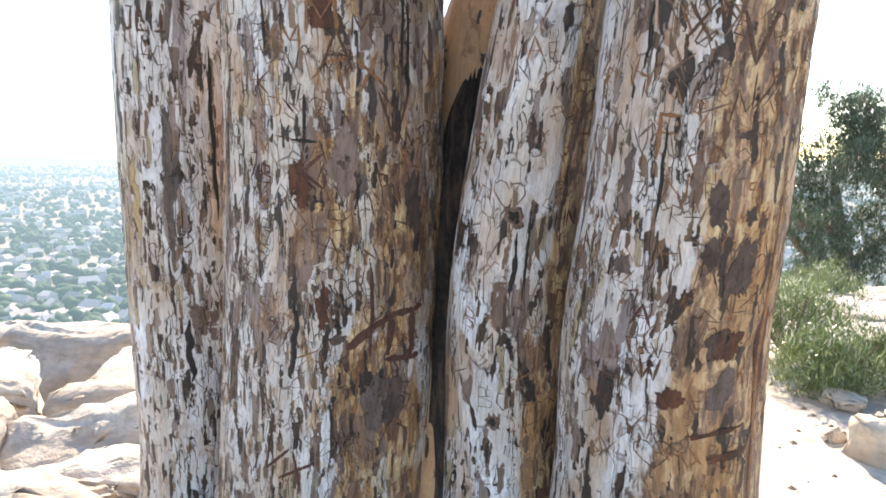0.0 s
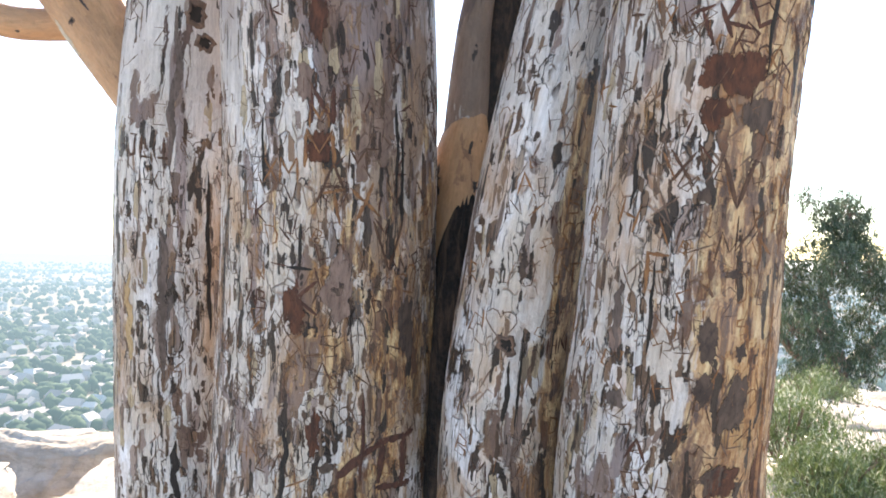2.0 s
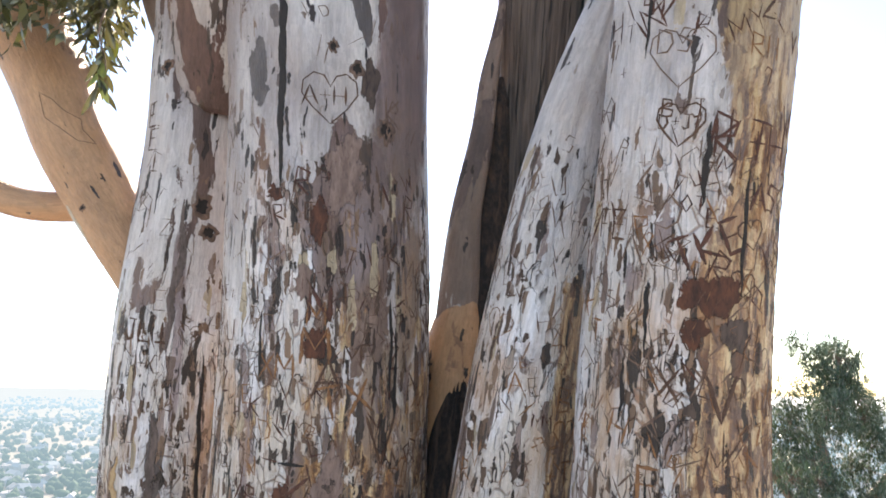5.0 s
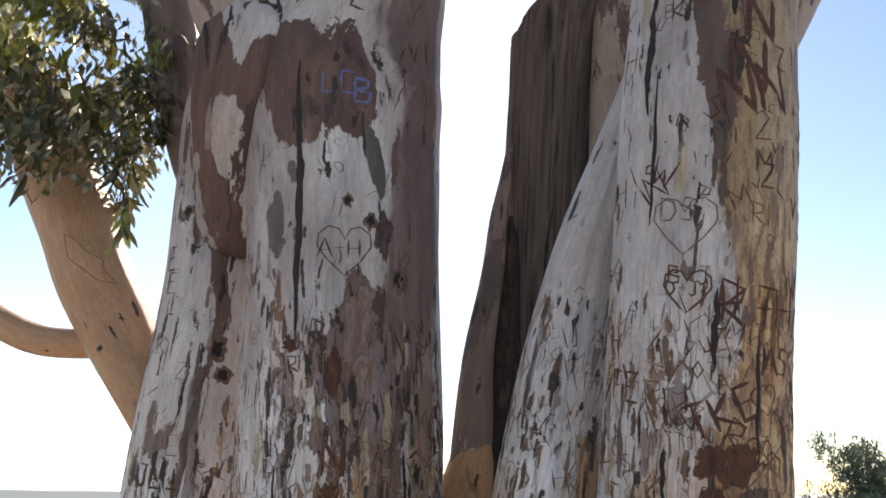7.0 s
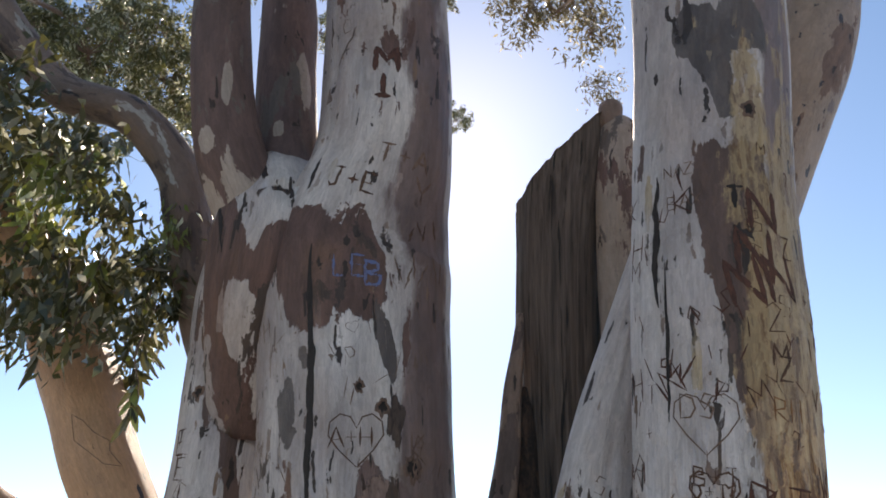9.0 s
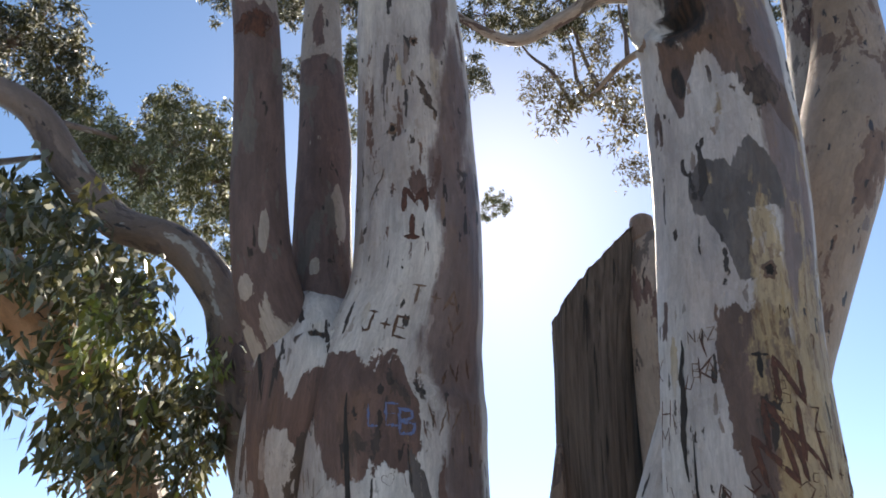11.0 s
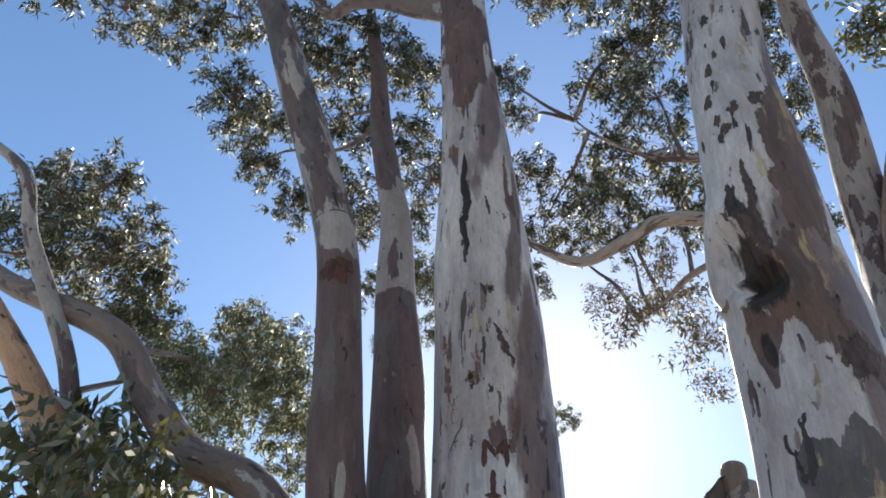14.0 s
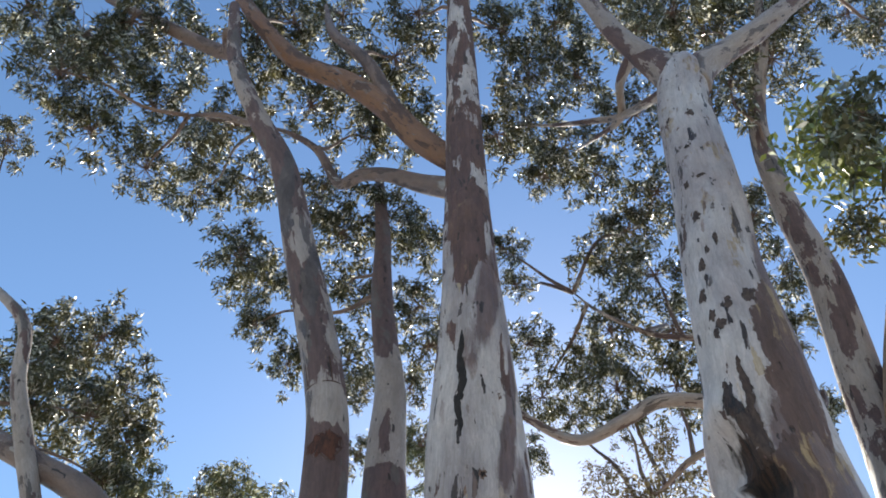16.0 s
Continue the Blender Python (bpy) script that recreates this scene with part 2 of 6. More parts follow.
def simple_material(name, base, second, scale=(8, 8, 8), rough=0.8, bump=0.5, distance=0.01, space="Object", low=0.4, high=0.62, fine=40.0):
    """Two tones mixed at a coarse and a fine scale with a little relief."""
    g = Graph(name)
    p = g.node("ShaderNodeTexCoord").outputs[space]
    a = g.noise(g.scaled(p, scale), 1.0, 5, 0.6, 0.3)
    b = g.noise(p, fine, 4, 0.6)
    col = g.mix(g.step(a, low, high), base, second)
    col = g.mix(g.step(b, 0.45, 0.75), col, tuple(c * 0.6 for c in base))
    h = g.math("ADD", a, g.math("MULTIPLY", b, 0.4))
    return g.finish(g.principled(col, rough, g.bump(h, bump, distance)))


def leaf_material(name, base, second, glow, glint_mix=0.9):
    """Waxy leaf: light passes through, the skin shines; random near-white leaves stand in for sun glints."""
    g = Graph(name)
    rnd = g.node("ShaderNodeNewGeometry").outputs["Random Per Island"]
    col = g.mix(rnd, base, second)
    skin = g.principled(col, 0.3, None, Specular_IOR_Level=0.5)
    # painted glints: some leaves at random turn pale and mostly translucent
    thin = g.node("ShaderNodeBsdfTranslucent", Color=g.mix(g.step(rnd, 0.74, 0.92), glow, tuple(0.4 * c + 0.55 for c in glow)))
    mixed = g.node("ShaderNodeMixShader")
    g.put(mixed.inputs[0], g.node("ShaderNodeMapRange", Value=rnd, From_Min=0.70, From_Max=0.88, To_Min=0.12, To_Max=glint_mix).outputs[0])
    g.tree.links.new(skin.outputs[0], mixed.inputs[1])
    g.tree.links.new(thin.outputs[0], mixed.inputs[2])
    return g.finish(mixed)


def dead_wood_material():
    g = Graph("weathered_wood")
    p = g.attr("bark").outputs["Vector"]
    fibre = g.noise(g.scaled(p, (70, 70, 2.2)), 1.0, 5, 0.6, 0.4)
    broad = g.noise(g.scaled(p, (9, 9, 1.4)), 1.0, 3)
    col = g.mix(g.step(fibre, 0.35, 0.66), (0.14, 0.105, 0.085), (0.048, 0.034, 0.028))
    col = g.mix(g.step(broad, 0.5, 0.68), col, (0.05, 0.04, 0.032))
    check = g.step(g.noise(g.scaled(p, (60, 60, 1.6), (3, 3, 3)), 1.0, 4), 0.61, 0.66)
    col = g.mix(check, col, (0.02, 0.018, 0.016))
    h = g.math("SUBTRACT", fibre, check)
    return g.finish(g.principled(col, 0.85, g.bump(h, 1.0, 0.012)))


def ragged_material(name, base, second, scale=(50, 50, 14), hold=0.72):
    """A stain or cut whose rim breaks up into the bark round it."""
    g = Graph(name)
    p = g.node("ShaderNodeTexCoord").outputs["Object"]
    rim = g.attr("rim").outputs["Fac"]
    a = g.noise(g.scaled(p, scale), 1.0, 5, 0.65, 0.4)
    b = g.noise(g.scaled(p, (130, 130, 40)), 1.0, 4, 0.7)
    col = g.mix(g.step(a, 0.38, 0.62), base, second)
    col = g.mix(g.step(b, 0.5, 0.75), col, tuple(c * 0.5 for c in second))
    body = g.principled(col, 0.85, g.bump(g.math("ADD", a, g.math("MULTIPLY", b, 0.5)), 0.7, 0.004))
    edge = g.math("ADD", rim, g.math("MULTIPLY", g.math("SUBTRACT", g.math("ADD", a, g.math("MULTIPLY", b, 0.6)), 0.8), 1.6))
    mixed = g.node("ShaderNodeMixShader")
    g.put(mixed.inputs[0], g.step(edge, hold, hold + 0.12))
    g.tree.links.new(body.outputs[0], mixed.inputs[1])
    g.tree.links.new(g.node("ShaderNodeBsdfTransparent").outputs[0], mixed.inputs[2])
    return g.finish(mixed)


def rimmed(me, rim):
    me.attributes.new("rim", "FLOAT", "POINT").data.foreach_set("value", np.array(rim, np.float32))
    return me


def plain_material(name, color, rough=0.8):
    g = Graph(name)
    p = g.node("ShaderNodeTexCoord").outputs["Object"]
    n = g.noise(p, 60.0, 3)
    return g.finish(g.principled(g.mix(g.step(n, 0.4, 0.7), color, tuple(c * 0.6 for c in color)), rough))


def painted_haze_material(name, base, second, haze):
    """Things across the valley: haze is mixed into the material as emission, growing with distance."""
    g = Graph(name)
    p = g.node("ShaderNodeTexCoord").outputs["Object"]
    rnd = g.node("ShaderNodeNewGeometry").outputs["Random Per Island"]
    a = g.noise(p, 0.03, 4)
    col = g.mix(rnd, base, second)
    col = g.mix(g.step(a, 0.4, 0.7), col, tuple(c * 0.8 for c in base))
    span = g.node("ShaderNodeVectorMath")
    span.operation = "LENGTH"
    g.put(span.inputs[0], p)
    # painted haze: share of glow rises from 60 m to 1500 m
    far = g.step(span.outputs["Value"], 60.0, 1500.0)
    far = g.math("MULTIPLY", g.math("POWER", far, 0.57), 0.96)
    haze_glow = g.node("ShaderNodeEmission", Color=(*haze, 1.0), Strength=HAZE_STRENGTH)
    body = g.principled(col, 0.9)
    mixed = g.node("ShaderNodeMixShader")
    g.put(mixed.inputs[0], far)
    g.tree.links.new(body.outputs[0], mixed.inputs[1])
    g.tree.links.new(haze_glow.outputs[0], mixed.inputs[2])
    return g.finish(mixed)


# strength of the haze glow put into the valley materials
HAZE_STRENGTH = 0.50
BARK = bark_material("gum_bark", (0.83, 0.815, 0.86), (0.16, 0.096, 0.078), (0.07, 0.05, 0.043), 0.56, 0.6, (0.43, 0.36, 0.345))
BARK_MAIN = bark_material("lilac_gum_bark", (0.82, 0.785, 0.81), (0.165, 0.09, 0.072), (0.065, 0.043, 0.036), 0.55, 0.6, (0.345, 0.285, 0.275), (0.31, 0.20, 0.135))
BARK_SMOOTH = bark_material("smooth_gum_bark", (0.41, 0.335, 0.29), (0.17, 0.102, 0.088), (0.14, 0.11, 0.095), 0.52, 0.3)
BARK_CREAM = bark_material("cream_gum_bark", (0.40, 0.27, 0.185), (0.25, 0.14, 0.095), (0.2, 0.13, 0.10), 0.57, 0.3)
BARK_TAN = bark_material("tan_gum_bark", (0.56, 0.31, 0.165), (0.40, 0.21, 0.12), (0.30, 0.17, 0.11), 0.63, 0.2)
BARK_RUST = bark_material("rust_brown_gum_bark", (0.27, 0.135, 0.065), (0.15, 0.085, 0.06), (0.24, 0.18, 0.15), 0.53, 0.2)
BARK_BROWN = bark_material("brown_gum_bark", (0.24, 0.165, 0.13), (0.16, 0.11, 0.095), (0.4, 0.36, 0.32), 0.55, 0.2)
DEAD = dead_wood_material()
CHAR = simple_material("charred_wood", (0.085, 0.048, 0.032), (0.014, 0.010, 0.008), (38, 38, 9), 0.9, 1.0, 0.02, low=0.36, high=0.52, fine=70)
CUT = ragged_material("carved_groove", (0.12, 0.06, 0.035), (0.065, 0.032, 0.022), (70, 70, 40), 0.8)
CUT_GREY = ragged_material("old_carved_groove", (0.20, 0.125, 0.09), (0.12, 0.07, 0.05), (70, 70, 40), 0.85)
CUT_RUST = ragged_material("rusty_carved_groove", (0.30, 0.14, 0.06), (0.17, 0.075, 0.035), (70, 70, 40), 0.75)
CUT_RED = ragged_material("red_brown_carved_groove", (0.11, 0.042, 0.026), (0.06, 0.025, 0.018), (70, 70, 40), 0.85)
STAIN = ragged_material("dark_stain", (0.10, 0.065, 0.05), (0.045, 0.029, 0.024), (40, 40, 14), 0.55)
STAIN_GREY = ragged_material("grey_brown_stain", (0.155, 0.11, 0.094), (0.08, 0.056, 0.047), (40, 40, 10), 0.6)
RED = ragged_material("sap_stain", (0.115, 0.04, 0.02), (0.045, 0.018, 0.012), (45, 45, 16), 0.5)
OCHRE = ragged_material("ochre_wood", (0.5, 0.36, 0.2), (0.36, 0.22, 0.11), (40, 40, 8), 0.55)
PATCH = ragged_material("bare_brown_patch", (0.25, 0.165, 0.135), (0.15, 0.095, 0.075), (40, 40, 10), 0.6)
SPLIT = ragged_material("deep_split", (0.03, 0.022, 0.019), (0.018, 0.013, 0.011), (60, 60, 20), 0.85)
CREAM_PATCH = ragged_material("cream_bare_bark", (0.6, 0.52, 0.42), (0.5, 0.42, 0.33), (30, 30, 10), 0.8)
LIP = simple_material("knot_lip", (0.20, 0.12, 0.085), (0.09, 0.055, 0.042), (60, 60, 40), 0.85, 0.7, 0.004, fine=90)
HOLLOW = plain_material("dark_hollow", (0.025, 0.018, 0.015), 0.95)
SPRAY = ragged_material("blue_spray_paint", (0.10, 0.14, 0.29), (0.16, 0.15, 0.22), (60, 60, 30), 0.28)
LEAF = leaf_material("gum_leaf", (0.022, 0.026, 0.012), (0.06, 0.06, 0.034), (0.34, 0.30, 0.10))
LEAF_NEAR = leaf_material("near_gum_leaf", (0.022, 0.028, 0.012), (0.07, 0.07, 0.034), (0.36, 0.33, 0.09), 0.55)
LEAF_YOUNG = leaf_material("young_gum_leaf", (0.12, 0.17, 0.05), (0.20, 0.2, 0.07), (0.42, 0.46, 0.06))
LEAF_RED = leaf_material("reddish_gum_leaf", (0.08, 0.07, 0.03), (0.16, 0.09, 0.05), (0.42, 0.34, 0.12), 0.7)
LEAF_BUSH = leaf_material("bush_leaf", (0.09, 0.14, 0.05), (0.16, 0.20, 0.085), (0.28, 0.36, 0.11), 0.4)
# brighter copy of LEAF, with sunlight put into its colours
LEAF_LIT = leaf_material("gum_leaf_lit_copy", (0.05, 0.06, 0.028), (0.11, 0.11, 0.06), (0.46, 0.44, 0.12))
LEAF_DARK = leaf_material("pepper_tree_leaf", (0.035, 0.068, 0.04), (0.07, 0.10, 0.058), (0.12, 0.18, 0.06), 0.3)
TWIG = plain_material("twig_bark", (0.2, 0.13, 0.1), 0.8)
ROCK = simple_material("sandstone", (0.62, 0.54, 0.45), (0.40, 0.31, 0.23), (1.8, 1.8, 7), 0.9, 1.0, 0.05, fine=14)
DIRT = simple_material("pale_dirt", (0.56, 0.49, 0.41), (0.46, 0.38, 0.31), (1.3, 1.3, 1.3), 0.95, 0.8, 0.02, fine=14)
LITTER = simple_material("stone_chips", (0.34, 0.25, 0.18), (0.2, 0.13, 0.09), (6, 6, 6), 0.9, 0.4, 0.004)
# house, tree and ground tones with bluish haze glow painted in
ROOF = painted_haze_material("town_houses", (0.66, 0.6, 0.55), (0.36, 0.27, 0.23), (0.52, 0.78, 1.0))
TOWN_LEAF = painted_haze_material("town_trees", (0.035, 0.085, 0.035), (0.09, 0.14, 0.055), (0.52, 0.78, 1.0))
VALLEY = painted_haze_material("valley_floor", (0.3, 0.27, 0.21), (0.34, 0.3, 0.24), (0.72, 0.87, 1.0))


# ---- mesh helpers ----
def part(name, bm, material, parent, label=""):
    """One mesh object under a thing, from a bmesh or from a ready mesh."""
    if isinstance(bm, bmesh.types.BMesh):
        me = bpy.data.meshes.new(name)
        bm.to_mesh(me)
        bm.free()
    else:
        me = bm
    if material and not me.materials:
        me.materials.append(material)
    ob = new(name, me)
    ob.parent = parent
    return tagged(ob, label)


def mesh_of(name, verts, faces, material, smooth=True):
    me = bpy.data.meshes.new(name)
    me.from_pydata([tuple(v) for v in verts], [], [tuple(f) for f in faces])
    me.materials.append(material)
    me.polygons.foreach_set("use_smooth", [smooth] * len(me.polygons))
    me.update()
    return me


def spline(pts, step):
    """Points (x, y, z, radius) filled in smoothly, about one step apart."""
    p = np.array(pts, float)
    ext = np.vstack([2 * p[0] - p[1], p, 2 * p[-1] - p[-2]])
    out = []
    for i in range(1, len(ext) - 2):
        a, b, c, d = ext[i - 1], ext[i], ext[i + 1], ext[i + 2]
        n = max(2, int(np.linalg.norm((c - b)[:3]) / step))
        ta = max(np.linalg.norm((b - a)[:3]), 1e-3)
        tb = max(np.linalg.norm((c - b)[:3]), 1e-3)
        tc = max(np.linalg.norm((d - c)[:3]), 1e-3)
        m1 = (c - a) / (ta + tb) * tb
        m2 = (d - b) / (tb + tc) * tb
        for k in range(n):
            u = k / n
            out.append((2*u**3 - 3*u*u + 1)*b + (u**3 - 2*u*u + u)*m1 + (-2*u**3 + 3*u*u)*c + (u**3 - u*u)*m2)
    out.append(p[-1])
    return np.array(out)


WOOD = []


class Limb:
    """A tapering, slightly lumpy limb. grid holds its skin, row by row, to set marks on it."""

    def __init__(self, name, pts, material, parent, seg=24, step=0.04, lump=0.04, flute=0.0, seed=0, wear=None, ochre=None, peel=None, cap=None, dents=(), patches=(), label="", ref=(0, -1, 0)):
        c = spline(pts, step)
        n = len(c)
        tang = np.gradient(c[:, :3], axis=0)
        tang /= np.linalg.norm(tang, axis=1)[:, None]
        side = np.array(ref, float) - (tang @ np.array(ref, float))[:, None] * tang
        side /= np.linalg.norm(side, axis=1)[:, None]
        other = np.cross(tang, side)
        length = np.concatenate([[0], np.cumsum(np.linalg.norm(np.diff(c[:, :3], axis=0), axis=1))])
        ang = np.linspace(0, 2 * math.pi, seg, endpoint=False)
        grid = np.zeros((n, seg, 3))
        bark = np.zeros((n, seg, 3))
        worn, bare, shed = np.zeros((n, seg)), np.zeros((n, seg)), np.zeros((n, seg))
        for i in range(n):
            r = c[i, 3]
            for j in range(seg):
                ca, sa = math.cos(ang[j]), math.sin(ang[j])
                k = noise.noise(Vector((ca * 1.1 + seed * 7.3, sa * 1.1, length[i] * 1.5)))
                k2 = noise.noise(Vector((ca * 3.2, sa * 3.2 + seed * 3.1, length[i] * 3.5)))
                rr = r * (1 + lump * k + lump * 0.35 * k2)
                if flute:
                    k3 = noise.noise(Vector((ca * 5.5, sa * 5.5, length[i] * 0.5 + seed)))
                    k4 = noise.noise(Vector((ca * 13, sa * 13, length[i] * 4 + seed)))
                    rr += flute * (k3 * 0.7 + 0.3 * k4)
                grid[i, j] = c[i, :3] + rr * (ca * side[i] + sa * other[i])
                if cap:
                    grid[i, j] = cap(grid[i, j])
                bark[i, j] = (r * ca + seed * 3.7, r * sa + seed * 1.3, length[i] + seed * 5.1)
                if wear:
                    worn[i, j] = wear(*grid[i, j])
                if ochre:
                    bare[i, j] = ochre(*grid[i, j], ang[j])
                if peel:
                    shed[i, j] = peel(*grid[i, j], ang[j])
        out = grid - c[:, None, :3]
        out /= np.linalg.norm(out, axis=2)[..., None]
        plain = grid.copy()
        for (dx, dy, dz, w, h, deep, lip) in dents:
            d = grid - np.array((dx, dy, dz))
            e = np.sqrt((d[..., 0] ** 2 + d[..., 1] ** 2) / (w / 2) ** 2 + (d[..., 2] / (h / 2)) ** 2)
            e = e * (1 + 0.25 * np.sin(3 * np.arctan2(d[..., 2], d[..., 0]) + dz * 9))
            push = -deep * np.clip(1.15 - e, 0, 0.7) / 0.7 + lip * np.exp(-((e - 1.35) / 0.3) ** 2)
            grid += push[..., None] * out
        greys, pinks, pits = np.zeros((n, seg)), np.zeros((n, seg)), np.zeros((n, seg))
        for kind, px, py, pz, w, h, tilt in patches:
            d = grid - np.array((px, py, pz))
            at = np.unravel_index(int((d ** 2).sum(2).argmin()), (n, seg))
            face = out[at]
            across = np.cross((0, 0, 1), face)
            across /= np.linalg.norm(across)
            u, v = d @ across, d @ tang[at[0]]
            ct, st = math.cos(tilt), math.sin(tilt)
            e = np.sqrt(((u * ct + v * st) / (w / 2)) ** 2 + ((v * ct - u * st) / (h / 2)) ** 2)
            hit = np.clip((1.62 - e) / 1.25, 0, 1) * (out @ face > -0.1)
            if kind == "brown":
                shed += 0.36 * hit
            elif kind == "grey":
                greys += 0.42 * hit
            elif kind == "hollow":
                pits = np.maximum(pits, hit)
            elif kind == "pink":
                pinks = np.maximum(pinks, hit)
            else:
                shed, greys, pinks = shed - 0.5 * hit, greys - 0.5 * hit, pinks * (1 - hit)
        idx = np.arange(n * seg).reshape(n, seg)
        nxt = np.roll(idx, -1, axis=1)
        quads = np.stack([idx[:-1], nxt[:-1], nxt[1:], idx[1:]], -1).reshape(-1, 4)
        verts = np.vstack([grid.reshape(-1, 3), grid[0].mean(0), grid[-1].mean(0)])
        faces = [tuple(q) for q in quads.tolist()]
        a, b = n * seg, n * seg + 1
        faces += [(a, int(nxt[0, j]), int(idx[0, j])) for j in range(seg)] + [(b, int(idx[-1, j]), int(nxt[-1, j])) for j in range(seg)]
        me = mesh_of(name, verts.tolist(), faces, material)
        for label_, values in (("bark", bark), ("wear", worn), ("ochre", bare), ("peel", shed), ("grey", greys), ("mauve", pinks), ("pit", pits)):
            flat = values.reshape(n * seg, -1)
            flat = np.vstack([flat, flat[:1], flat[-1:]]).astype(np.float32)
            if label_ == "bark":
                me.attributes.new(label_, "FLOAT_VECTOR", "POINT").data.foreach_set("vector", flat.ravel())
            else:
                me.attributes.new(label_, "FLOAT", "POINT").data.foreach_set("value", flat.ravel())
        self.ob = part(name, me, None, parent, label)
        if parent.name == "eucalyptus_tree" and name in ("trunk", "stem", "limb", "branch"):
            WOOD.append(c[:, :4])
        self.grid, self.n, self.seg = grid, n, seg
        self.plain = plain
        du = np.roll(plain, -1, 1) - np.roll(plain, 1, 1)
        dv = np.gradient(plain, axis=0)
        nor = np.cross(du, dv)
        self.nor = nor / (np.linalg.norm(nor, axis=2)[..., None] + 1e-9)
        self.du = np.linalg.norm(du, axis=2) / 2
        self.dv = np.linalg.norm(dv, axis=2)

    def near(self, place):
        d = ((self.plain - np.array(place, float)) ** 2).sum(2)
        return np.unravel_index(int(d.argmin()), d.shape)

    def skin(self, i, j, lift=0.0):
        """The skin at a fractional row and column."""
        i = min(max(i, 0.0), self.n - 1.001)
        a, b = int(i), int(math.floor(j))
        u, v = i - a, j - b
        g, m = self.grid, self.nor
        def at(arr):
            return ((1-u)*(1-v)*arr[a, b % self.seg] + (1-u)*v*arr[a, (b+1) % self.seg] + u*(1-v)*arr[a+1, b % self.seg] + u*v*arr[a+1, (b+1) % self.seg])
        nn = at(m)
        return at(g) + lift * nn / (np.linalg.norm(nn) + 1e-9), nn


def groove(limb, place, strokes, width, verts, faces, lift=0.0018, jitter=0.0, rng=random):
    """Adds carved strokes, given in metres right and up of a place on the limb's skin, to verts and faces."""
    i0, j0 = limb.near(place)
    du, dv = limb.du[i0, j0], limb.dv[i0, j0]
    for line in strokes:
        pts = []
        for (x0, y0), (x1, y1) in zip(line[:-1], line[1:]):
            n = max(1, int(math.hypot(x1 - x0, y1 - y0) / 0.015))
            pts += [(x0 + (x1 - x0) * k / n, y0 + (y1 - y0) * k / n) for k in range(n)]
        pts.append(line[-1])
        base = len(verts)
        for k, (x, y) in enumerate(pts):
            a, b = pts[max(k - 1, 0)], pts[min(k + 1, len(pts) - 1)]
            tx, ty = b[0] - a[0], b[1] - a[1]
            l = math.hypot(tx, ty) + 1e-9
            w = width * (0.35 if k in (0, len(pts) - 1) else 1.0) * (1 + jitter * rng.uniform(-1, 1))
            px, py = -ty / l * w / 2, tx / l * w / 2
            for s, up in ((-1, 0.2), (0, 1.0), (1, 0.2)):
                q, _ = limb.skin(i0 + (y + s * py) / dv, j0 + (x + s * px) / du, lift * up)
                verts.append(tuple(q))
        for k in range(len(pts) - 1):
            for s in (0, 1):
                o = base + 3 * k + s
                faces.append((o, o + 1, o + 4, o + 3))


STROKES = {
    "A": [[(0, 0), (.4, 1), (.8, 0)], [(.15, .4), (.65, .4)]], "B": [[(0, 0), (0, 1), (.5, .9), (.5, .6), (0, .5), (.6, .35), (.55, .05), (0, 0)]],
    "C": [[(.6, .9), (.2, 1), (0, .5), (.2, 0), (.6, .1)]], "D": [[(0, 0), (0, 1), (.5, .8), (.6, .4), (.4, .05), (0, 0)]],
    "E": [[(.6, 1), (0, 1), (0, 0), (.6, 0)], [(0, .5), (.45, .5)]], "F": [[(.6, 1), (0, 1), (0, 0)], [(0, .5), (.45, .5)]],
    "H": [[(0, 0), (0, 1)], [(.6, 0), (.6, 1)], [(0, .5), (.6, .5)]], "I": [[(.3, 0), (.3, 1)], [(0, 0), (.6, 0)]],
    "J": [[(.1, 1), (.6, 1)], [(.4, 1), (.4, .1), (.15, 0), (0, .2)]], "K": [[(0, 0), (0, 1)], [(.6, 1), (0, .45), (.6, 0)]],
    "L": [[(0, 1), (0, 0), (.5, 0)]], "M": [[(0, 0), (.05, 1), (.4, .4), (.75, 1), (.8, 0)]], "N": [[(0, 0), (0, 1), (.6, 0), (.6, 1)]],
    "P": [[(0, 0), (0, 1), (.5, .85), (.45, .55), (0, .45)]], "R": [[(0, 0), (0, 1), (.5, .85), (.45, .55), (0, .45), (.6, 0)]],
    "S": [[(.6, .9), (.2, 1), (.05, .7), (.55, .4), (.4, 0), (0, .1)]], "T": [[(.3, 0), (.3, 1)], [(0, 1), (.65, 1)]],
    "V": [[(0, 1), (.35, 0), (.7, 1)]], "W": [[(0, 1), (.2, 0), (.4, .6), (.6, 0), (.8, 1)]], "X": [[(0, 0), (.7, 1)], [(0, 1), (.7, 0)]],
    "Y": [[(0, 1), (.35, .5), (.7, 1)], [(.35, .5), (.35, 0)]], "Z": [[(0, 1), (.6, 1), (0, 0), (.6, 0)]], "+": [[(.1, .5), (.6, .5)], [(.35, .25), (.35, .8)]],
    "O": [[(.3, 0), (0, .5), (.3, 1), (.6, .5), (.3, 0)]], "U": [[(0, 1), (.05, .1), (.5, .1), (.6, 1)]], "2": [[(0, .8), (.3, 1), (.55, .75), (0, 0), (.6, 0)]],
    "<": [[(.5, -.2), (.1, .2), (-.15, .55), (-.12, .85), (.12, 1.02), (.36, .95), (.5, .7), (.64, .95), (.88, 1.02), (1.12, .85), (1.15, .55), (.9, .2), (.5, -.2)]],
}


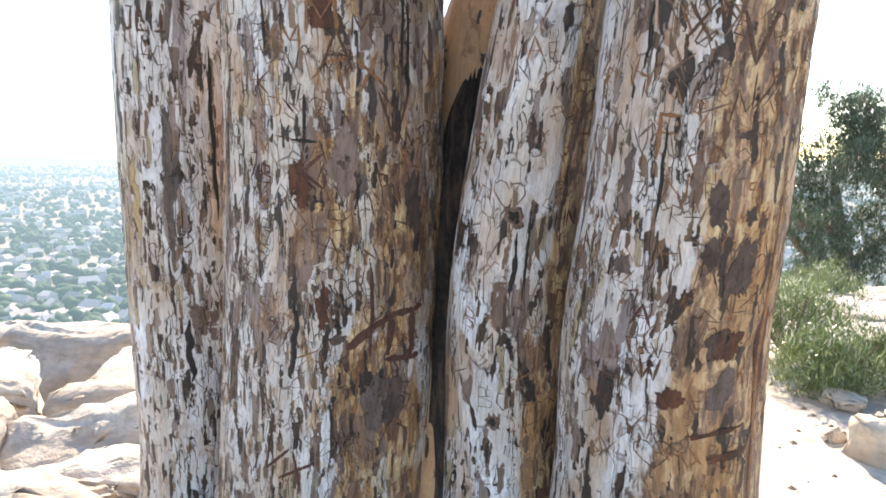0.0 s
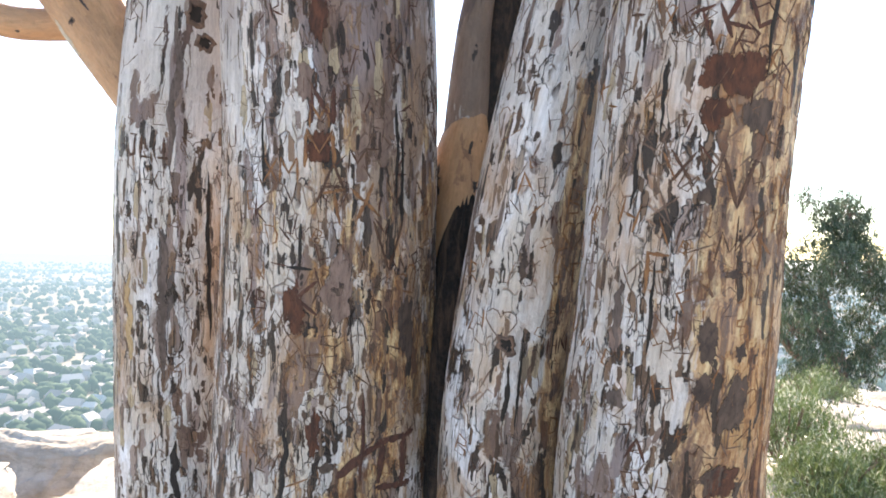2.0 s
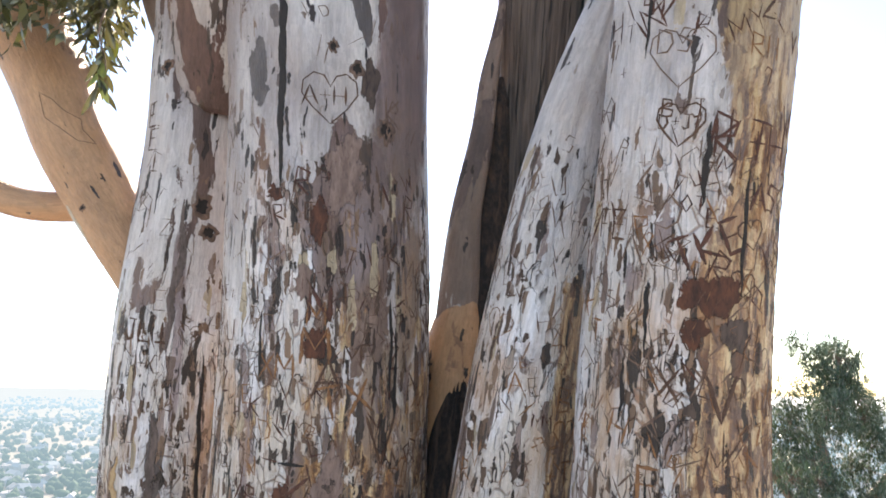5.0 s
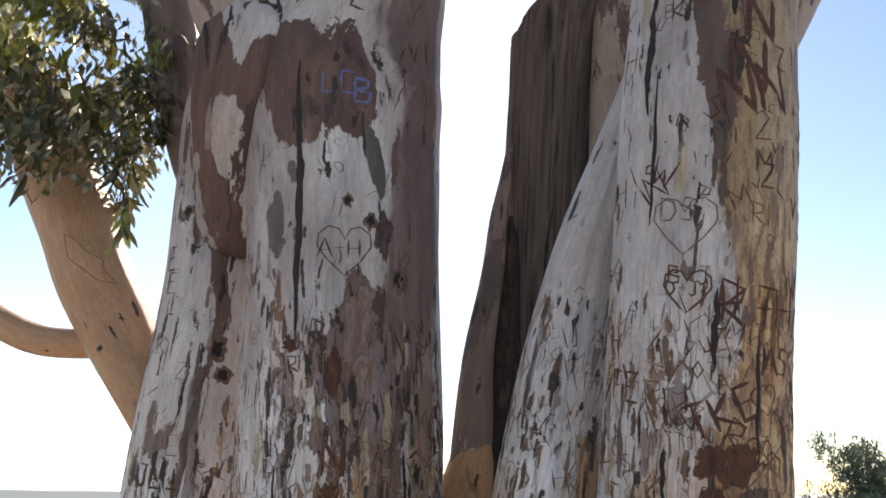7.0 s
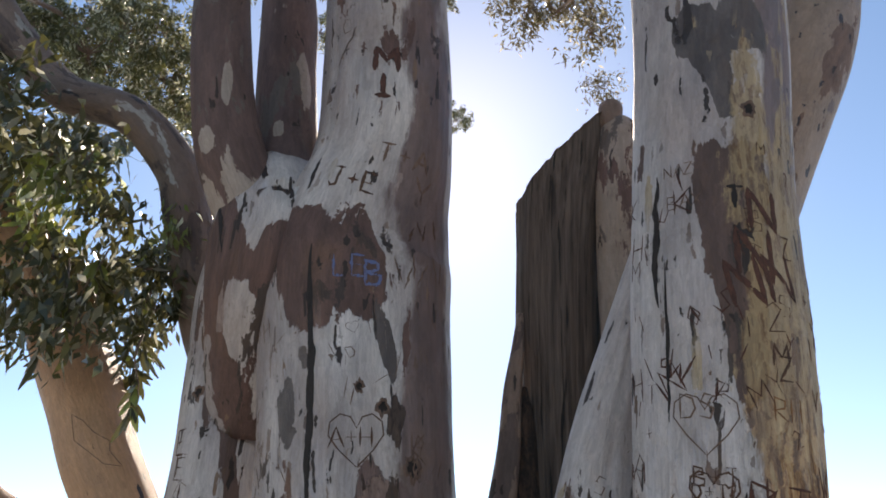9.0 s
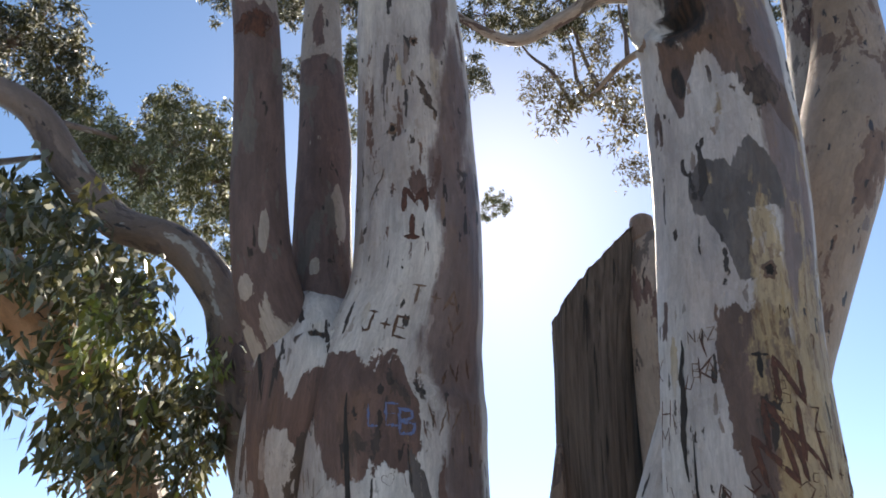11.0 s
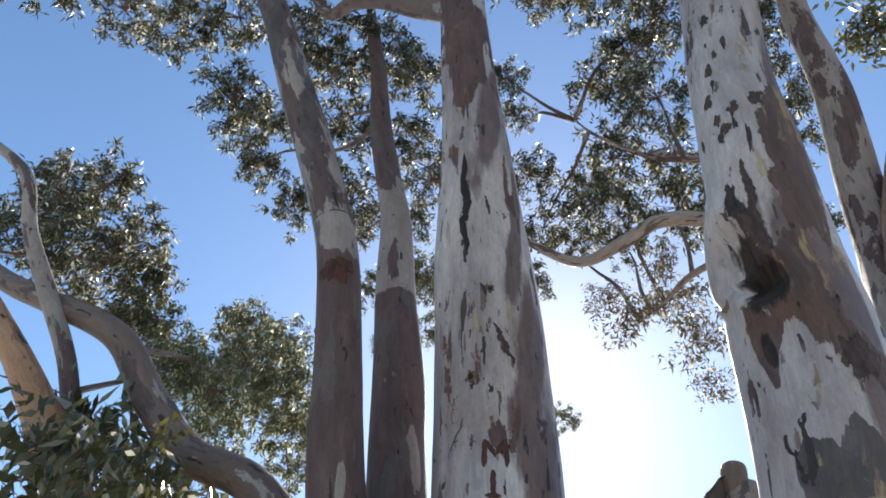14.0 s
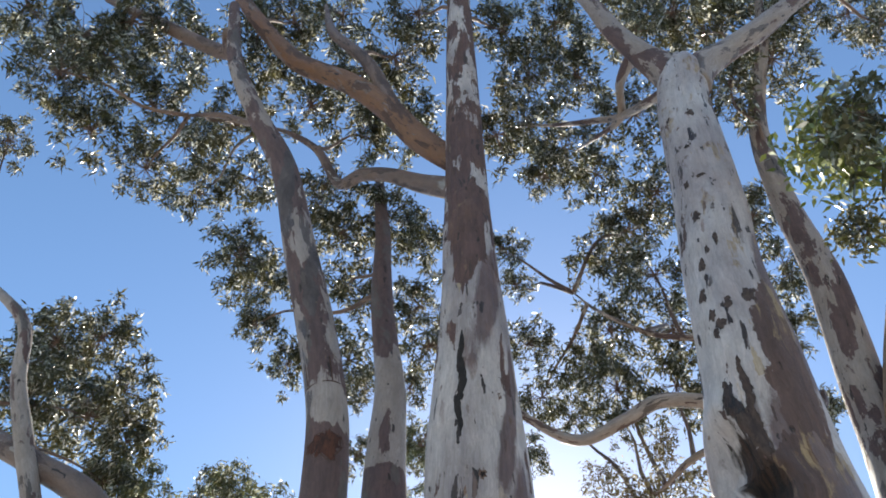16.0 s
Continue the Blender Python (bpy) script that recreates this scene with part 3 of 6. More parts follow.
def letters(text, size, tilt=0.0, gap=0.8):
    """Stroke lines for a short carved text, centred, in metres."""
    out = []
    for k, ch in enumerate(text):
        for line in STROKES.get(ch, []):
            pts = [((x + k * gap - len(text) * gap / 2) * size, (y - 0.5) * size) for x, y in line]
            c, s = math.cos(tilt), math.sin(tilt)
            out.append([(x * c - y * s, x * s + y * c) for x, y in pts])
    return out


def carve(limb, place, text, size, width=0.006, material=None, tilt=0.0, name="carved_letter", label=""):
    marks = []
    for k, ch in enumerate(text):
        pad = " " * k + ch + " " * (len(text) - k - 1)
        verts, faces = [], []
        groove(limb, place, letters(pad, size, tilt), width, verts, faces)
        word = "carved_heart" if ch == "<" else name
        marks.append(part(word, rimmed(mesh_of(word, verts, faces, material or CUT), [1, 0, 1] * (len(verts) // 3)), None, limb.ob, label))
    return marks


def gash(limb, place, length, width, material=None, lean=0.0, name="bark_split", label=""):
    """A long upright split with tapered ends."""
    rng = random.Random(int(place[2] * 1000) + int(place[0] * 1000))
    verts, faces = [], []
    n = 14
    line = [(lean * (k / n - 0.5) * length + 0.5 * width * noise.noise(Vector((k * .35, place[2] * 9, place[0] * 9))), (k / n - 0.5) * length) for k in range(n + 1)]
    i0, j0 = limb.near(place)
    du, dv = limb.du[i0, j0], limb.dv[i0, j0]
    for k, (x, y) in enumerate(line):
        w = width * math.sin(math.pi * (k + .15) / (n + .3)) ** 0.6 * rng.uniform(0.7, 1.2) / 2
        for s in (-1, 0, 1):
            q, _ = limb.skin(i0 + y / dv, j0 + (x + s * w) / du, 0.0025 if s == 0 else 0.0008)
            verts.append(tuple(q))
    for k in range(n):
        for s in (0, 1):
            o = 3 * k + s
            faces.append((o, o + 1, o + 4, o + 3))
    return part(name, rimmed(mesh_of(name, verts, faces, material or SPLIT), [1, 0, 1] * (len(verts) // 3)), None, limb.ob, label)


def knot(limb, place, width, height, material=None, name="knot", label="dark knot hole with a raised lip"):
    """A raised, uneven lip round a dark sunken eye."""
    i0, j0 = limb.near(place)
    du, dv = limb.du[i0, j0], limb.dv[i0, j0]
    rng = random.Random(int(place[2] * 997))
    verts, faces, n = [], [], 18
    wob = [rng.uniform(.6, 1.3) for _ in range(n)]
    rings = ((1.25, 0.0), (1.05, 0.010), (0.85, 0.012), (0.7, 0.002))
    for r, lift in rings:
        for k in range(n):
            a = 2 * math.pi * k / n
            q, _ = limb.skin(i0 + math.sin(a) * height / 2 * r * wob[k] / dv, j0 + math.cos(a) * width / 2 * r * wob[k] / du, lift * 0.5 * min(width, .04) / 0.06)
            verts.append(tuple(q))
    for m in range(len(rings) - 1):
        for k in range(n):
            faces.append((m * n + k, m * n + (k + 1) % n, (m + 1) * n + (k + 1) % n, (m + 1) * n + k))
    lip = part(name, mesh_of(name, verts, faces, material or LIP), None, limb.ob, label)
    verts2 = [tuple(limb.skin(i0, j0, 0.001)[0])] + verts[-n:]
    eye = mesh_of("hollow", verts2, [(0, 1 + k, 1 + (k + 1) % n) for k in range(n)], HOLLOW)
    part("hollow", eye, None, lip, "black hollow")
    return lip


def scratches(limb, count, zlow, zhigh, seed, material, name="scratched_bark", size=(0.02, 0.06), width=(0.0025, 0.006), side=0.5):
    """Many small cut letters and lines on the side that faces the clearing."""
    rng = random.Random(seed)
    verts, faces = [], []
    rows = [i for i in range(limb.n) if zlow < limb.grid[i, 0, 2] < zhigh]
    keys = list(STROKES)
    for _ in range(count):
        i = rng.choice(rows)
        j = int(rng.uniform(-side, side) * limb.seg / 2)
        s = rng.uniform(*size)
        if rng.random() < 0.55:
            lines = letters(rng.choice(keys), s, rng.uniform(-.5, .5))
        else:
            a = rng.gauss(math.pi / 2, 0.5)
            lines = [[(-math.cos(a) * s / 2, -math.sin(a) * s / 2), (math.cos(a) * s / 2, math.sin(a) * s / 2)]]
        groove(limb, limb.grid[i, j % limb.seg], lines, rng.uniform(*width), verts, faces, 0.0015, 0.4, rng)
    return tagged(part(name, rimmed(mesh_of(name, verts, faces, material), [1, 0, 1] * (len(verts) // 3)), None, limb.ob, "crowded old carved lines"), kind="stuff")


def blotch(limb, place, width, height, material=None, name="stain", label="ragged dark stain", lift=0.0014):
    """A ragged stain or bare patch on the skin."""
    i0, j0 = limb.near(place)
    du, dv = limb.du[i0, j0], limb.dv[i0, j0]
    seed = place[0] * 31 + place[2] * 17
    n, rings = 40, (0.12, 0.25, 0.4, 0.55, 0.7, 0.85, 1.0)
    verts, faces = [tuple(limb.skin(i0, j0, lift)[0])], []
    for r in rings:
        for k in range(n):
            a = 2 * math.pi * k / n
            w = 1 + 0.45 * noise.noise(Vector((math.cos(a) * 1.6, math.sin(a) * 1.6, seed))) + 0.35 * noise.noise(Vector((math.cos(a) * 6, math.sin(a) * 3, seed)))
            q, _ = limb.skin(i0 + math.sin(a) * height / 2 * r * w / dv, j0 + math.cos(a) * width / 2 * r * w / du, lift)
            verts.append(tuple(q))
    faces += [(0, 1 + k, 1 + (k + 1) % n) for k in range(n)]
    for m in range(len(rings) - 1):
        for k in range(n):
            a, b = 1 + m * n + k, 1 + m * n + (k + 1) % n
            faces.append((a, a + n, b + n, b))
    return part(name, rimmed(mesh_of(name, verts, faces, material or STAIN), [0] * (1 + 3 * n) + [.2] * n + [.45] * n + [.7] * n + [1] * n), None, limb.ob, label)


# ---- ground ----
def smooth(a, b, x):
    t = min(max((x - a) / (b - a), 0.0), 1.0)
    return t * t * (3 - 2 * t)


def ground_height(x, y):
    r = math.hypot(x, y - 2)
    right = smooth(0.5, 3.0, x)
    edge = 6.0 + 12.0 * right
    if y < 0:
        edge = 18.0
    fall = smooth(edge, edge + 150, r) ** 0.55
    z = -46 * fall - 1.6 * smooth(4.5, 18, r) * right - 0.9 * smooth(0.9, 3.2, r) * smooth(0.4, 1.3, -x) - 0.4 * smooth(4, 9, r) * (1 - right)
    z += 0.05 * noise.noise(Vector((x * .7, y * .7, 0))) * smooth(1, 3, r) + 0.02 * noise.noise(Vector((x * 3, y * 3, 4)))
    if r > 40:
        z += 5 * noise.noise(Vector((x * .004, y * .004, 1))) * smooth(40, 300, r)
    return z


def build_ground():
    rings = [0.0] + [0.25 * 1.105 ** k for k in range(98)]
    seg = 128
    verts, faces = [(0, 2, ground_height(0, 2))], []
    for r in rings[1:]:
        for k in range(seg):
            a = 2 * math.pi * k / seg
            x, y = r * math.cos(a), 2 + r * math.sin(a)
            verts.append((x, y, ground_height(x, y)))
    for k in range(seg):
        faces.append((0, 1 + k, 1 + (k + 1) % seg))
    for m in range(len(rings) - 2):
        for k in range(seg):
            a, b = 1 + m * seg + k, 1 + m * seg + (k + 1) % seg
            faces.append((a, a + seg, b + seg, b))
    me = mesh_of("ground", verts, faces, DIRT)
    # ground beyond 90 m takes the tone with haze painted in
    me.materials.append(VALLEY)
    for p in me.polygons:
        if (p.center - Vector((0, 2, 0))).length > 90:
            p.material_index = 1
    return tagged(new("ground", me), "pale trampled dirt hilltop falling away to a wide valley", "ground", kind="structure")


build_ground()

# ---- the tree ----
tree = tagged(new("eucalyptus_tree"), "old many-stemmed gum tree, pale peeling bark carved with initials", "tree")


def worn_low(x, y, z):
    """How hacked and flaky the bark is: most at hand height, little above."""
    top = 1.95 if x < -.45 else 2.3
    return max(0.0, min(1.0, 1.0 - 0.84 * smooth(1.35, top, z)))


def ochre_main(x, y, z, a):
    return 0.38 * smooth(-0.45, -0.15, x) * (1 - smooth(1.2, 1.9, z)) + 0.20 * (1 - smooth(1.6, 2.2, z))


def ochre_right(x, y, z, a):
    return 1.2 * smooth(0.39, 0.55, x - 0.03 * (z - 1.2)) * (1 - 0.75 * smooth(2.2, 3.1, z)) + 0.1 * (1 - smooth(1.5, 2.2, z))


def ochre_mid(x, y, z, a):
    return 0.95 * smooth(0.23, 0.30, x - 0.05 * (z - 1.3)) * (1 - smooth(1.5, 2.0, z))


def peel_main(x, y, z, a):
    return .10 * smooth(4.6, 5.2, z) - .055 * smooth(1.75, 2.1, z) * (1 - smooth(4.4, 4.8, z)) + .03 * smooth(-.26, -.12, x) * (1 - smooth(1.5, 1.9, z))


def peel_right(x, y, z, a):
    return .14 * smooth(4.2, 4.5, z) * smooth(.3, .7, math.sin(a)) - .02 - .055 * smooth(1.8, 2.1, z)


def peel_middle(x, y, z, a):
    return -.05


def peel_left(x, y, z, a):
    return -.03 - .01 * smooth(1.8, 2.1, z)


# bark patches: kind, place, width, height, lean
MAIN_PATCHES = (
    ("white", -.25, 1.56, 2.86, .09, .09, 0),
    ("brown", -.36, 1.57, 2.61, .24, .27, .2), ("brown", -.45, 1.60, 2.72, .12, .16, 0), ("brown", -.25, 1.57, 2.59, .07, .26, .15),
    ("grey", -.43, 1.64, 2.24, .085, .23, .1), ("grey", -.39, 1.62, 2.36, .05, .12, .4), ("brown", -.17, 1.64, 1.90, .15, .33, .1), ("grey", -.20, 1.60, 2.42, .05, .27, .3),
    ("pink", -.06, 1.70, 2.3, .22, 1.3, 0), ("pink", -.06, 1.62, 2.95, .22, .9, .04), ("pink", -.08, 1.48, 3.55, .13, .8, .05), ("pink", -.11, 1.35, 4.1, .07, .6, .1),
    ("brown", -.29, 1.07, 5.06, .12, .6, 0), ("pink", -.20, 1.18, 4.7, .10, .8, 0))
LOW_PATCHES = (
    ("pink", -.06, 1.80, 1.05, .15, .65, 0), ("pink", -.12, 1.72, 1.42, .11, .32, 0), ("pink", -.03, 1.74, 1.72, .09, .45, 0), ("brown", -.13, 1.80, .62, .16, .26, .1), ("grey", -.19, 1.74, 1.20, .07, .2, 0))
RIGHT_PATCHES = (
    ("hollow", .44, .94, 3.43, .115, .27, .1), ("hollow", .50, .90, 3.60, .04, .12, .2), ("hollow", .47, 1.0, 3.22, .035, .10, 0),
    ("brown", .49, 1.07, 2.42, .085, .34, .05), ("brown", .49, 1.07, 2.20, .06, .22, -.1), ("grey", .39, 1.20, 1.84, .035, .11, 0), ("brown", .51, 1.05, 2.52, .11, .24, 0),
    ("grey", .51, 1.02, 2.90, .14, .20, .35), ("grey", .53, 1.03, 2.74, .055, .22, .1), ("grey", .62, 1.00, 2.92, .07, .20, .3), ("brown", .69, .98, 3.14, .09, .20, .5),
    ("brown", .55, .90, 3.35, .16, .24, .2), ("brown", .48, 1.00, 3.22, .07, .24, .1), ("pink", .66, .92, 3.36, .16, .5, .2), ("white", .53, .99, 3.11, .07, .16, .1),
    ("brown", .65, .82, 3.75, .11, .5, .1), ("pink", .70, .84, 3.9, .14, 1.0, 0), ("pink", .68, 1.02, 2.75, .13, 1.0, 0))
LEFT_PATCHES = (("brown", -.66, 1.98, 2.35, .05, .42, 0), ("pink", -.70, 2.03, 1.79, .04, .24, 0), ("pink", -.69, 2.06, 1.52, .028, .45, 0), ("grey", -.75, 2.1, 1.25, .05, .3, 0), ("grey", -.63, 2.1, 1.1, .05, .3, 0))
COLLAR_PATCHES = (("hollow", -.51, 1.645, 2.88, .07, .035, 0), ("hollow", -.57, 1.65, 2.85, .02, .07, .5), ("brown", -.64, 1.66, 2.72, .10, .22, .3), ("brown", -.49, 1.62, 2.70, .11, .12, 0), ("brown", -.55, 1.64, 2.60, .06, .14, .2), ("brown", -.70, 1.75, 2.72, .12, .26, .3), ("brown", -.64, 1.92, 2.42, .09, .4, 0), ("white", -.55, 1.60, 2.97, .22, .06, 0), ("white", -.50, 1.60, 2.83, .08, .05, .2), ("grey", -.44, 1.64, 2.92, .05, .04, 0))
STEM_A_PATCHES = (("white", -.70, 1.55, 3.21, .03, .15, .1), ("white", -.76, 1.58, 3.02, .06, .08, 0), ("grey", -1.02, 1.21, 4.90, .10, .7, .2), ("grey", -1.30, 1.01, 5.67, .12, 1.0, .2))
STEM_B_PATCHES = (("white", -.58, 1.74, 3.19, .03, .08, .2), ("white", -.50, 1.80, 3.45, .05, .3, 0), ("brown", -.74, 1.95, 4.66, .06, .34, .1), ("brown", -1.02, 2.05, 6.11, .12, 1.3, 0))


def peel_stem_a(x, y, z, a):
    return .22 * smooth(2.88, 3.04, z) * (1 - smooth(4.05, 4.15, z)) - .03 + .1 * smooth(-.02, .03, x + .82 + .4 * (z - 4.1)) * smooth(4.1, 4.3, z)


def peel_stem_b(x, y, z, a):
    return .2 * smooth(2.92, 3.1, z) - .34 * smooth(4.35, 4.5, z) * (1 - smooth(5.2, 5.6, z))


main = Limb("trunk", [(-.33, 2.32, -.2, .46), (-.30, 2.2, .25, .350), (-.27, 2.06, .98, .302), (-.26, 1.93, 1.58, .274), (-.28, 1.87, 2.17, .271),
    (-.30, 1.86, 2.5, .281), (-.305, 1.85, 2.72, .288), (-.275, 1.81, 2.88, .257), (-.24, 1.77, 3.02, .228), (-.228, 1.74, 3.16, .216), (-.23, 1.71, 3.43, .212), (-.24, 1.55, 3.92, .196), (-.25, 1.49, 4.1, .187),
    (-.26, 1.32, 4.5, .145), (-.29, 1.19, 5.04, .121), (-.32, 1.12, 5.6, .112), (-.36, .97, 6.38, .106), (-.41, .68, 7.42, .09), (-.45, .5, 8.3, .07), (-.5, .4, 9.5, .03)],
    BARK_MAIN, tree, 112, 0.022, 0.03, 0.010, 1, worn_low, ochre_main, peel_main, patches=MAIN_PATCHES + LOW_PATCHES, label="white and mauve gum trunk covered in carvings")
right = Limb("trunk", [(.60, 1.95, -.2, .36), (.57, 1.82, .2, .275), (.55, 1.74, .47, .246), (.51, 1.62, .86, .219), (.495, 1.50, 1.2, .20), (.485, 1.42, 1.51, .186),
    (.49, 1.35, 1.8, .178), (.50, 1.30, 2.0, .177), (.52, 1.245, 2.3, .175), (.545, 1.205, 2.6, .167), (.60, 1.165, 3.0, .177), (.62, 1.12, 3.34, .183),
    (.605, 1.05, 3.54, .167), (.60, .92, 3.87, .142), (.62, .87, 4.23, .128), (.67, .82, 4.6, .13), (.75, .72, 5.44, .12), (.82, .67, 5.85, .110), (.84, .66, 6.02, .075), (.85, .66, 6.12, .03)],
    BARK, tree, 96, 0.022, 0.03, 0.008, 2, worn_low, ochre_right, peel_right, patches=RIGHT_PATCHES, dents=[(.45, .93, 3.42, .16, .28, .09, .022), (.52, .93, 3.72, .05, .08, .015, .006)], label="white gum trunk stained ochre, covered in carvings")
left = Limb("trunk", [(-.83, 2.6, -.2, .27), (-.79, 2.52, .1, .215), (-.77, 2.40, .88, .202), (-.745, 2.235, 1.6, .186), (-.705, 2.13, 2.15, .156), (-.715, 2.12, 2.5, .15),
    (-.71, 2.08, 2.8, .145), (-.6, 1.95, 3.02, .11)], BARK, tree, 72, 0.022, 0.03, 0.008, 3, worn_low, None, peel_left, patches=LEFT_PATCHES, label="grey-white gum trunk with upright flakes")
middle = Limb("trunk", [(.22, 2.1, -.2, .27), (.21, 1.99, .43, .18), (.20, 1.84, .95, .158), (.225, 1.72, 1.37, .140), (.25, 1.67, 1.6, .126), (.30, 1.61, 1.92, .105),
    (.345, 1.56, 2.15, .085), (.41, 1.50, 2.38, .06), (.47, 1.42, 2.6, .035)], BARK, tree, 72, 0.022, 0.03, 0.006, 4, worn_low, ochre_mid, peel_middle, label="leaning grey-white gum stem with carvings")
stem_a = Limb("stem", [(-.50, 1.95, 2.45, .10), (-.60, 1.80, 2.8, .11), (-.69, 1.70, 3.02, .108), (-.73, 1.64, 3.2, .097), (-.76, 1.59, 3.45, .093), (-.77, 1.55, 3.62, .088), (-.815, 1.45, 4.08, .084),
    (-.86, 1.40, 4.3, .082), (-1.0, 1.33, 4.75, .085), (-1.12, 1.23, 5.1, .083), (-1.37, 1.05, 5.83, .075), (-1.67, .89, 6.39, .064), (-2.0, .72, 7.1, .055), (-2.26, .5, 8.02, .04)],
    BARK_SMOOTH, tree, 40, 0.03, 0.04, 0, 5, peel=peel_stem_a, patches=STEM_A_PATCHES, label="slender grey-brown gum stem")
stem_b = Limb("stem", [(-.46, 1.9, 2.5, .11), (-.50, 1.80, 2.85, .12), (-.56, 1.84, 3.12, .11), (-.62, 1.92, 3.58, .108), (-.65, 1.965, 3.9, .11), (-.725, 2.03, 4.47, .098), (-.78, 2.06, 5.05, .085),
    (-.87, 2.08, 5.5, .078), (-.99, 2.11, 6.14, .072), (-1.1, 2.13, 6.96, .06), (-1.2, 2.16, 7.5, .055), (-1.35, 2.2, 8.4, .035)],
    BARK_SMOOTH, tree, 40, 0.03, 0.04, 0, 6, peel=peel_stem_b, patches=STEM_B_PATCHES, label="slender brown gum stem")
collar = Limb("collar", [(-.64, 2.08, 2.3, .12), (-.58, 1.93, 2.55, .19), (-.545, 1.83, 2.74, .215), (-.55, 1.84, 2.90, .20), (-.575, 1.87, 3.02, .165), (-.59, 1.90, 3.14, .10)], BARK_MAIN, tree, 48, 0.022, 0.05, 0.008, 44, worn_low, None, peel_main, patches=COLLAR_PATCHES, dents=[(-.51, 1.645, 2.88, .08, .05, .035, .014)], label="swollen collar where the stems part")
tan_limb = Limb("limb", [(-.74, 2.16, 1.62, .08), (-.86, 2.23, 1.80, .092), (-1.05, 2.31, 2.06, .115), (-1.19, 2.36, 2.26, .127), (-1.30, 2.40, 2.46, .132), (-1.40, 2.43, 2.63, .135),
    (-1.55, 2.45, 2.9, .132), (-1.72, 2.4, 3.12, .125), (-2.0, 2.3, 3.4, .11), (-2.4, 2.05, 4.0, .08), (-2.9, 1.9, 4.6, .045)], BARK_TAN, tree, 40, 0.035, 0.05, 0, 7, label="smooth tan gum limb")
Limb("limb", [(-1.10, 2.39, 2.04, .05), (-1.34, 2.44, 2.05, .051), (-1.48, 2.47, 2.09, .052), (-1.66, 2.52, 2.19, .051), (-2.0, 2.6, 2.5, .04), (-2.4, 2.7, 2.95, .02)],
    BARK_TAN, tree, 24, 0.035, 0.05, 0, 8, label="smooth tan gum limb")
Limb("limb", [(-.72, 2.12, 2.45, .1), (-.84, 2.19, 2.65, .09), (-.92, 2.17, 2.88, .086), (-.99, 2.19, 3.12, .090), (-1.07, 2.20, 3.34, .088), (-1.30, 2.2, 3.60, .082), (-1.66, 2.28, 3.80, .083),
    (-1.92, 2.25, 4.07, .083), (-2.21, 2.18, 4.44, .076), (-2.66, 2.18, 4.70, .066), (-3.17, 2.22, 4.99, .06), (-3.8, 2.3, 5.5, .03)], BARK_BROWN, tree, 32, 0.04, 0.06, 0, 9, label="arching grey-brown gum limb")
Limb("branch", [(-2.1, 2.25, 3.6, .05), (-2.33, 2.25, 4.04, .047), (-2.47, 2.19, 4.35, .047), (-2.71, 2.07, 4.75, .05), (-2.93, 1.96, 5.12, .042), (-3.08, 1.85, 5.5, .038), (-3.4, 1.8, 5.8, .03), (-4.0, 1.9, 6.3, .015)],
    BARK_SMOOTH, tree, 20, 0.05, 0.06, 0, 10)
Limb("limb", [(.58, 1.25, 2.15, .07), (.72, 1.42, 2.53, .07), (.91, 1.57, 2.91, .105), (1.17, 1.70, 3.38, .137), (1.36, 1.82, 3.75, .155), (1.58, 1.98, 4.2, .155), (1.85, 2.06, 5.02, .125), (2.34, 1.67, 6.21, .1), (2.8, 1.4, 7.4, .05)],
    BARK_CREAM, tree, 40, 0.04, 0.04, 0, 11, label="smooth cream gum limb")
Limb("limb", [(1.16, 1.78, 3.2, .05), (1.30, 1.93, 3.55, .095), (1.46, 2.11, 4.0, .113), (1.68, 2.24, 4.8, .118), (1.72, 2.20, 5.20, .114), (1.78, 2.02, 5.92, .105), (1.78, 1.86, 6.76, .086), (1.82, 1.61, 7.54, .070), (2.05, 1.13, 8.39, .05), (2.2, .8, 9.2, .02)],
    BARK_SMOOTH, tree, 36, 0.04, 0.05, 0, 12, label="cream and brown gum limb")
Limb("branch", [(1.55, 2.3, 5.2, .05), (1.07, 2.52, 5.44, .045), (0.74, 2.52, 5.46, .045), (0.53, 2.59, 5.38, .041), (0.25, 2.69, 5.32, .035), (-0.04, 2.67, 5.49, .025), (-0.19, 2.69, 5.73, .02), (-.4, 2.8, 6.4, .01)],
    BARK_SMOOTH, tree, 18, 0.04, 0.06, 0, 13, label="pale crooked branch")
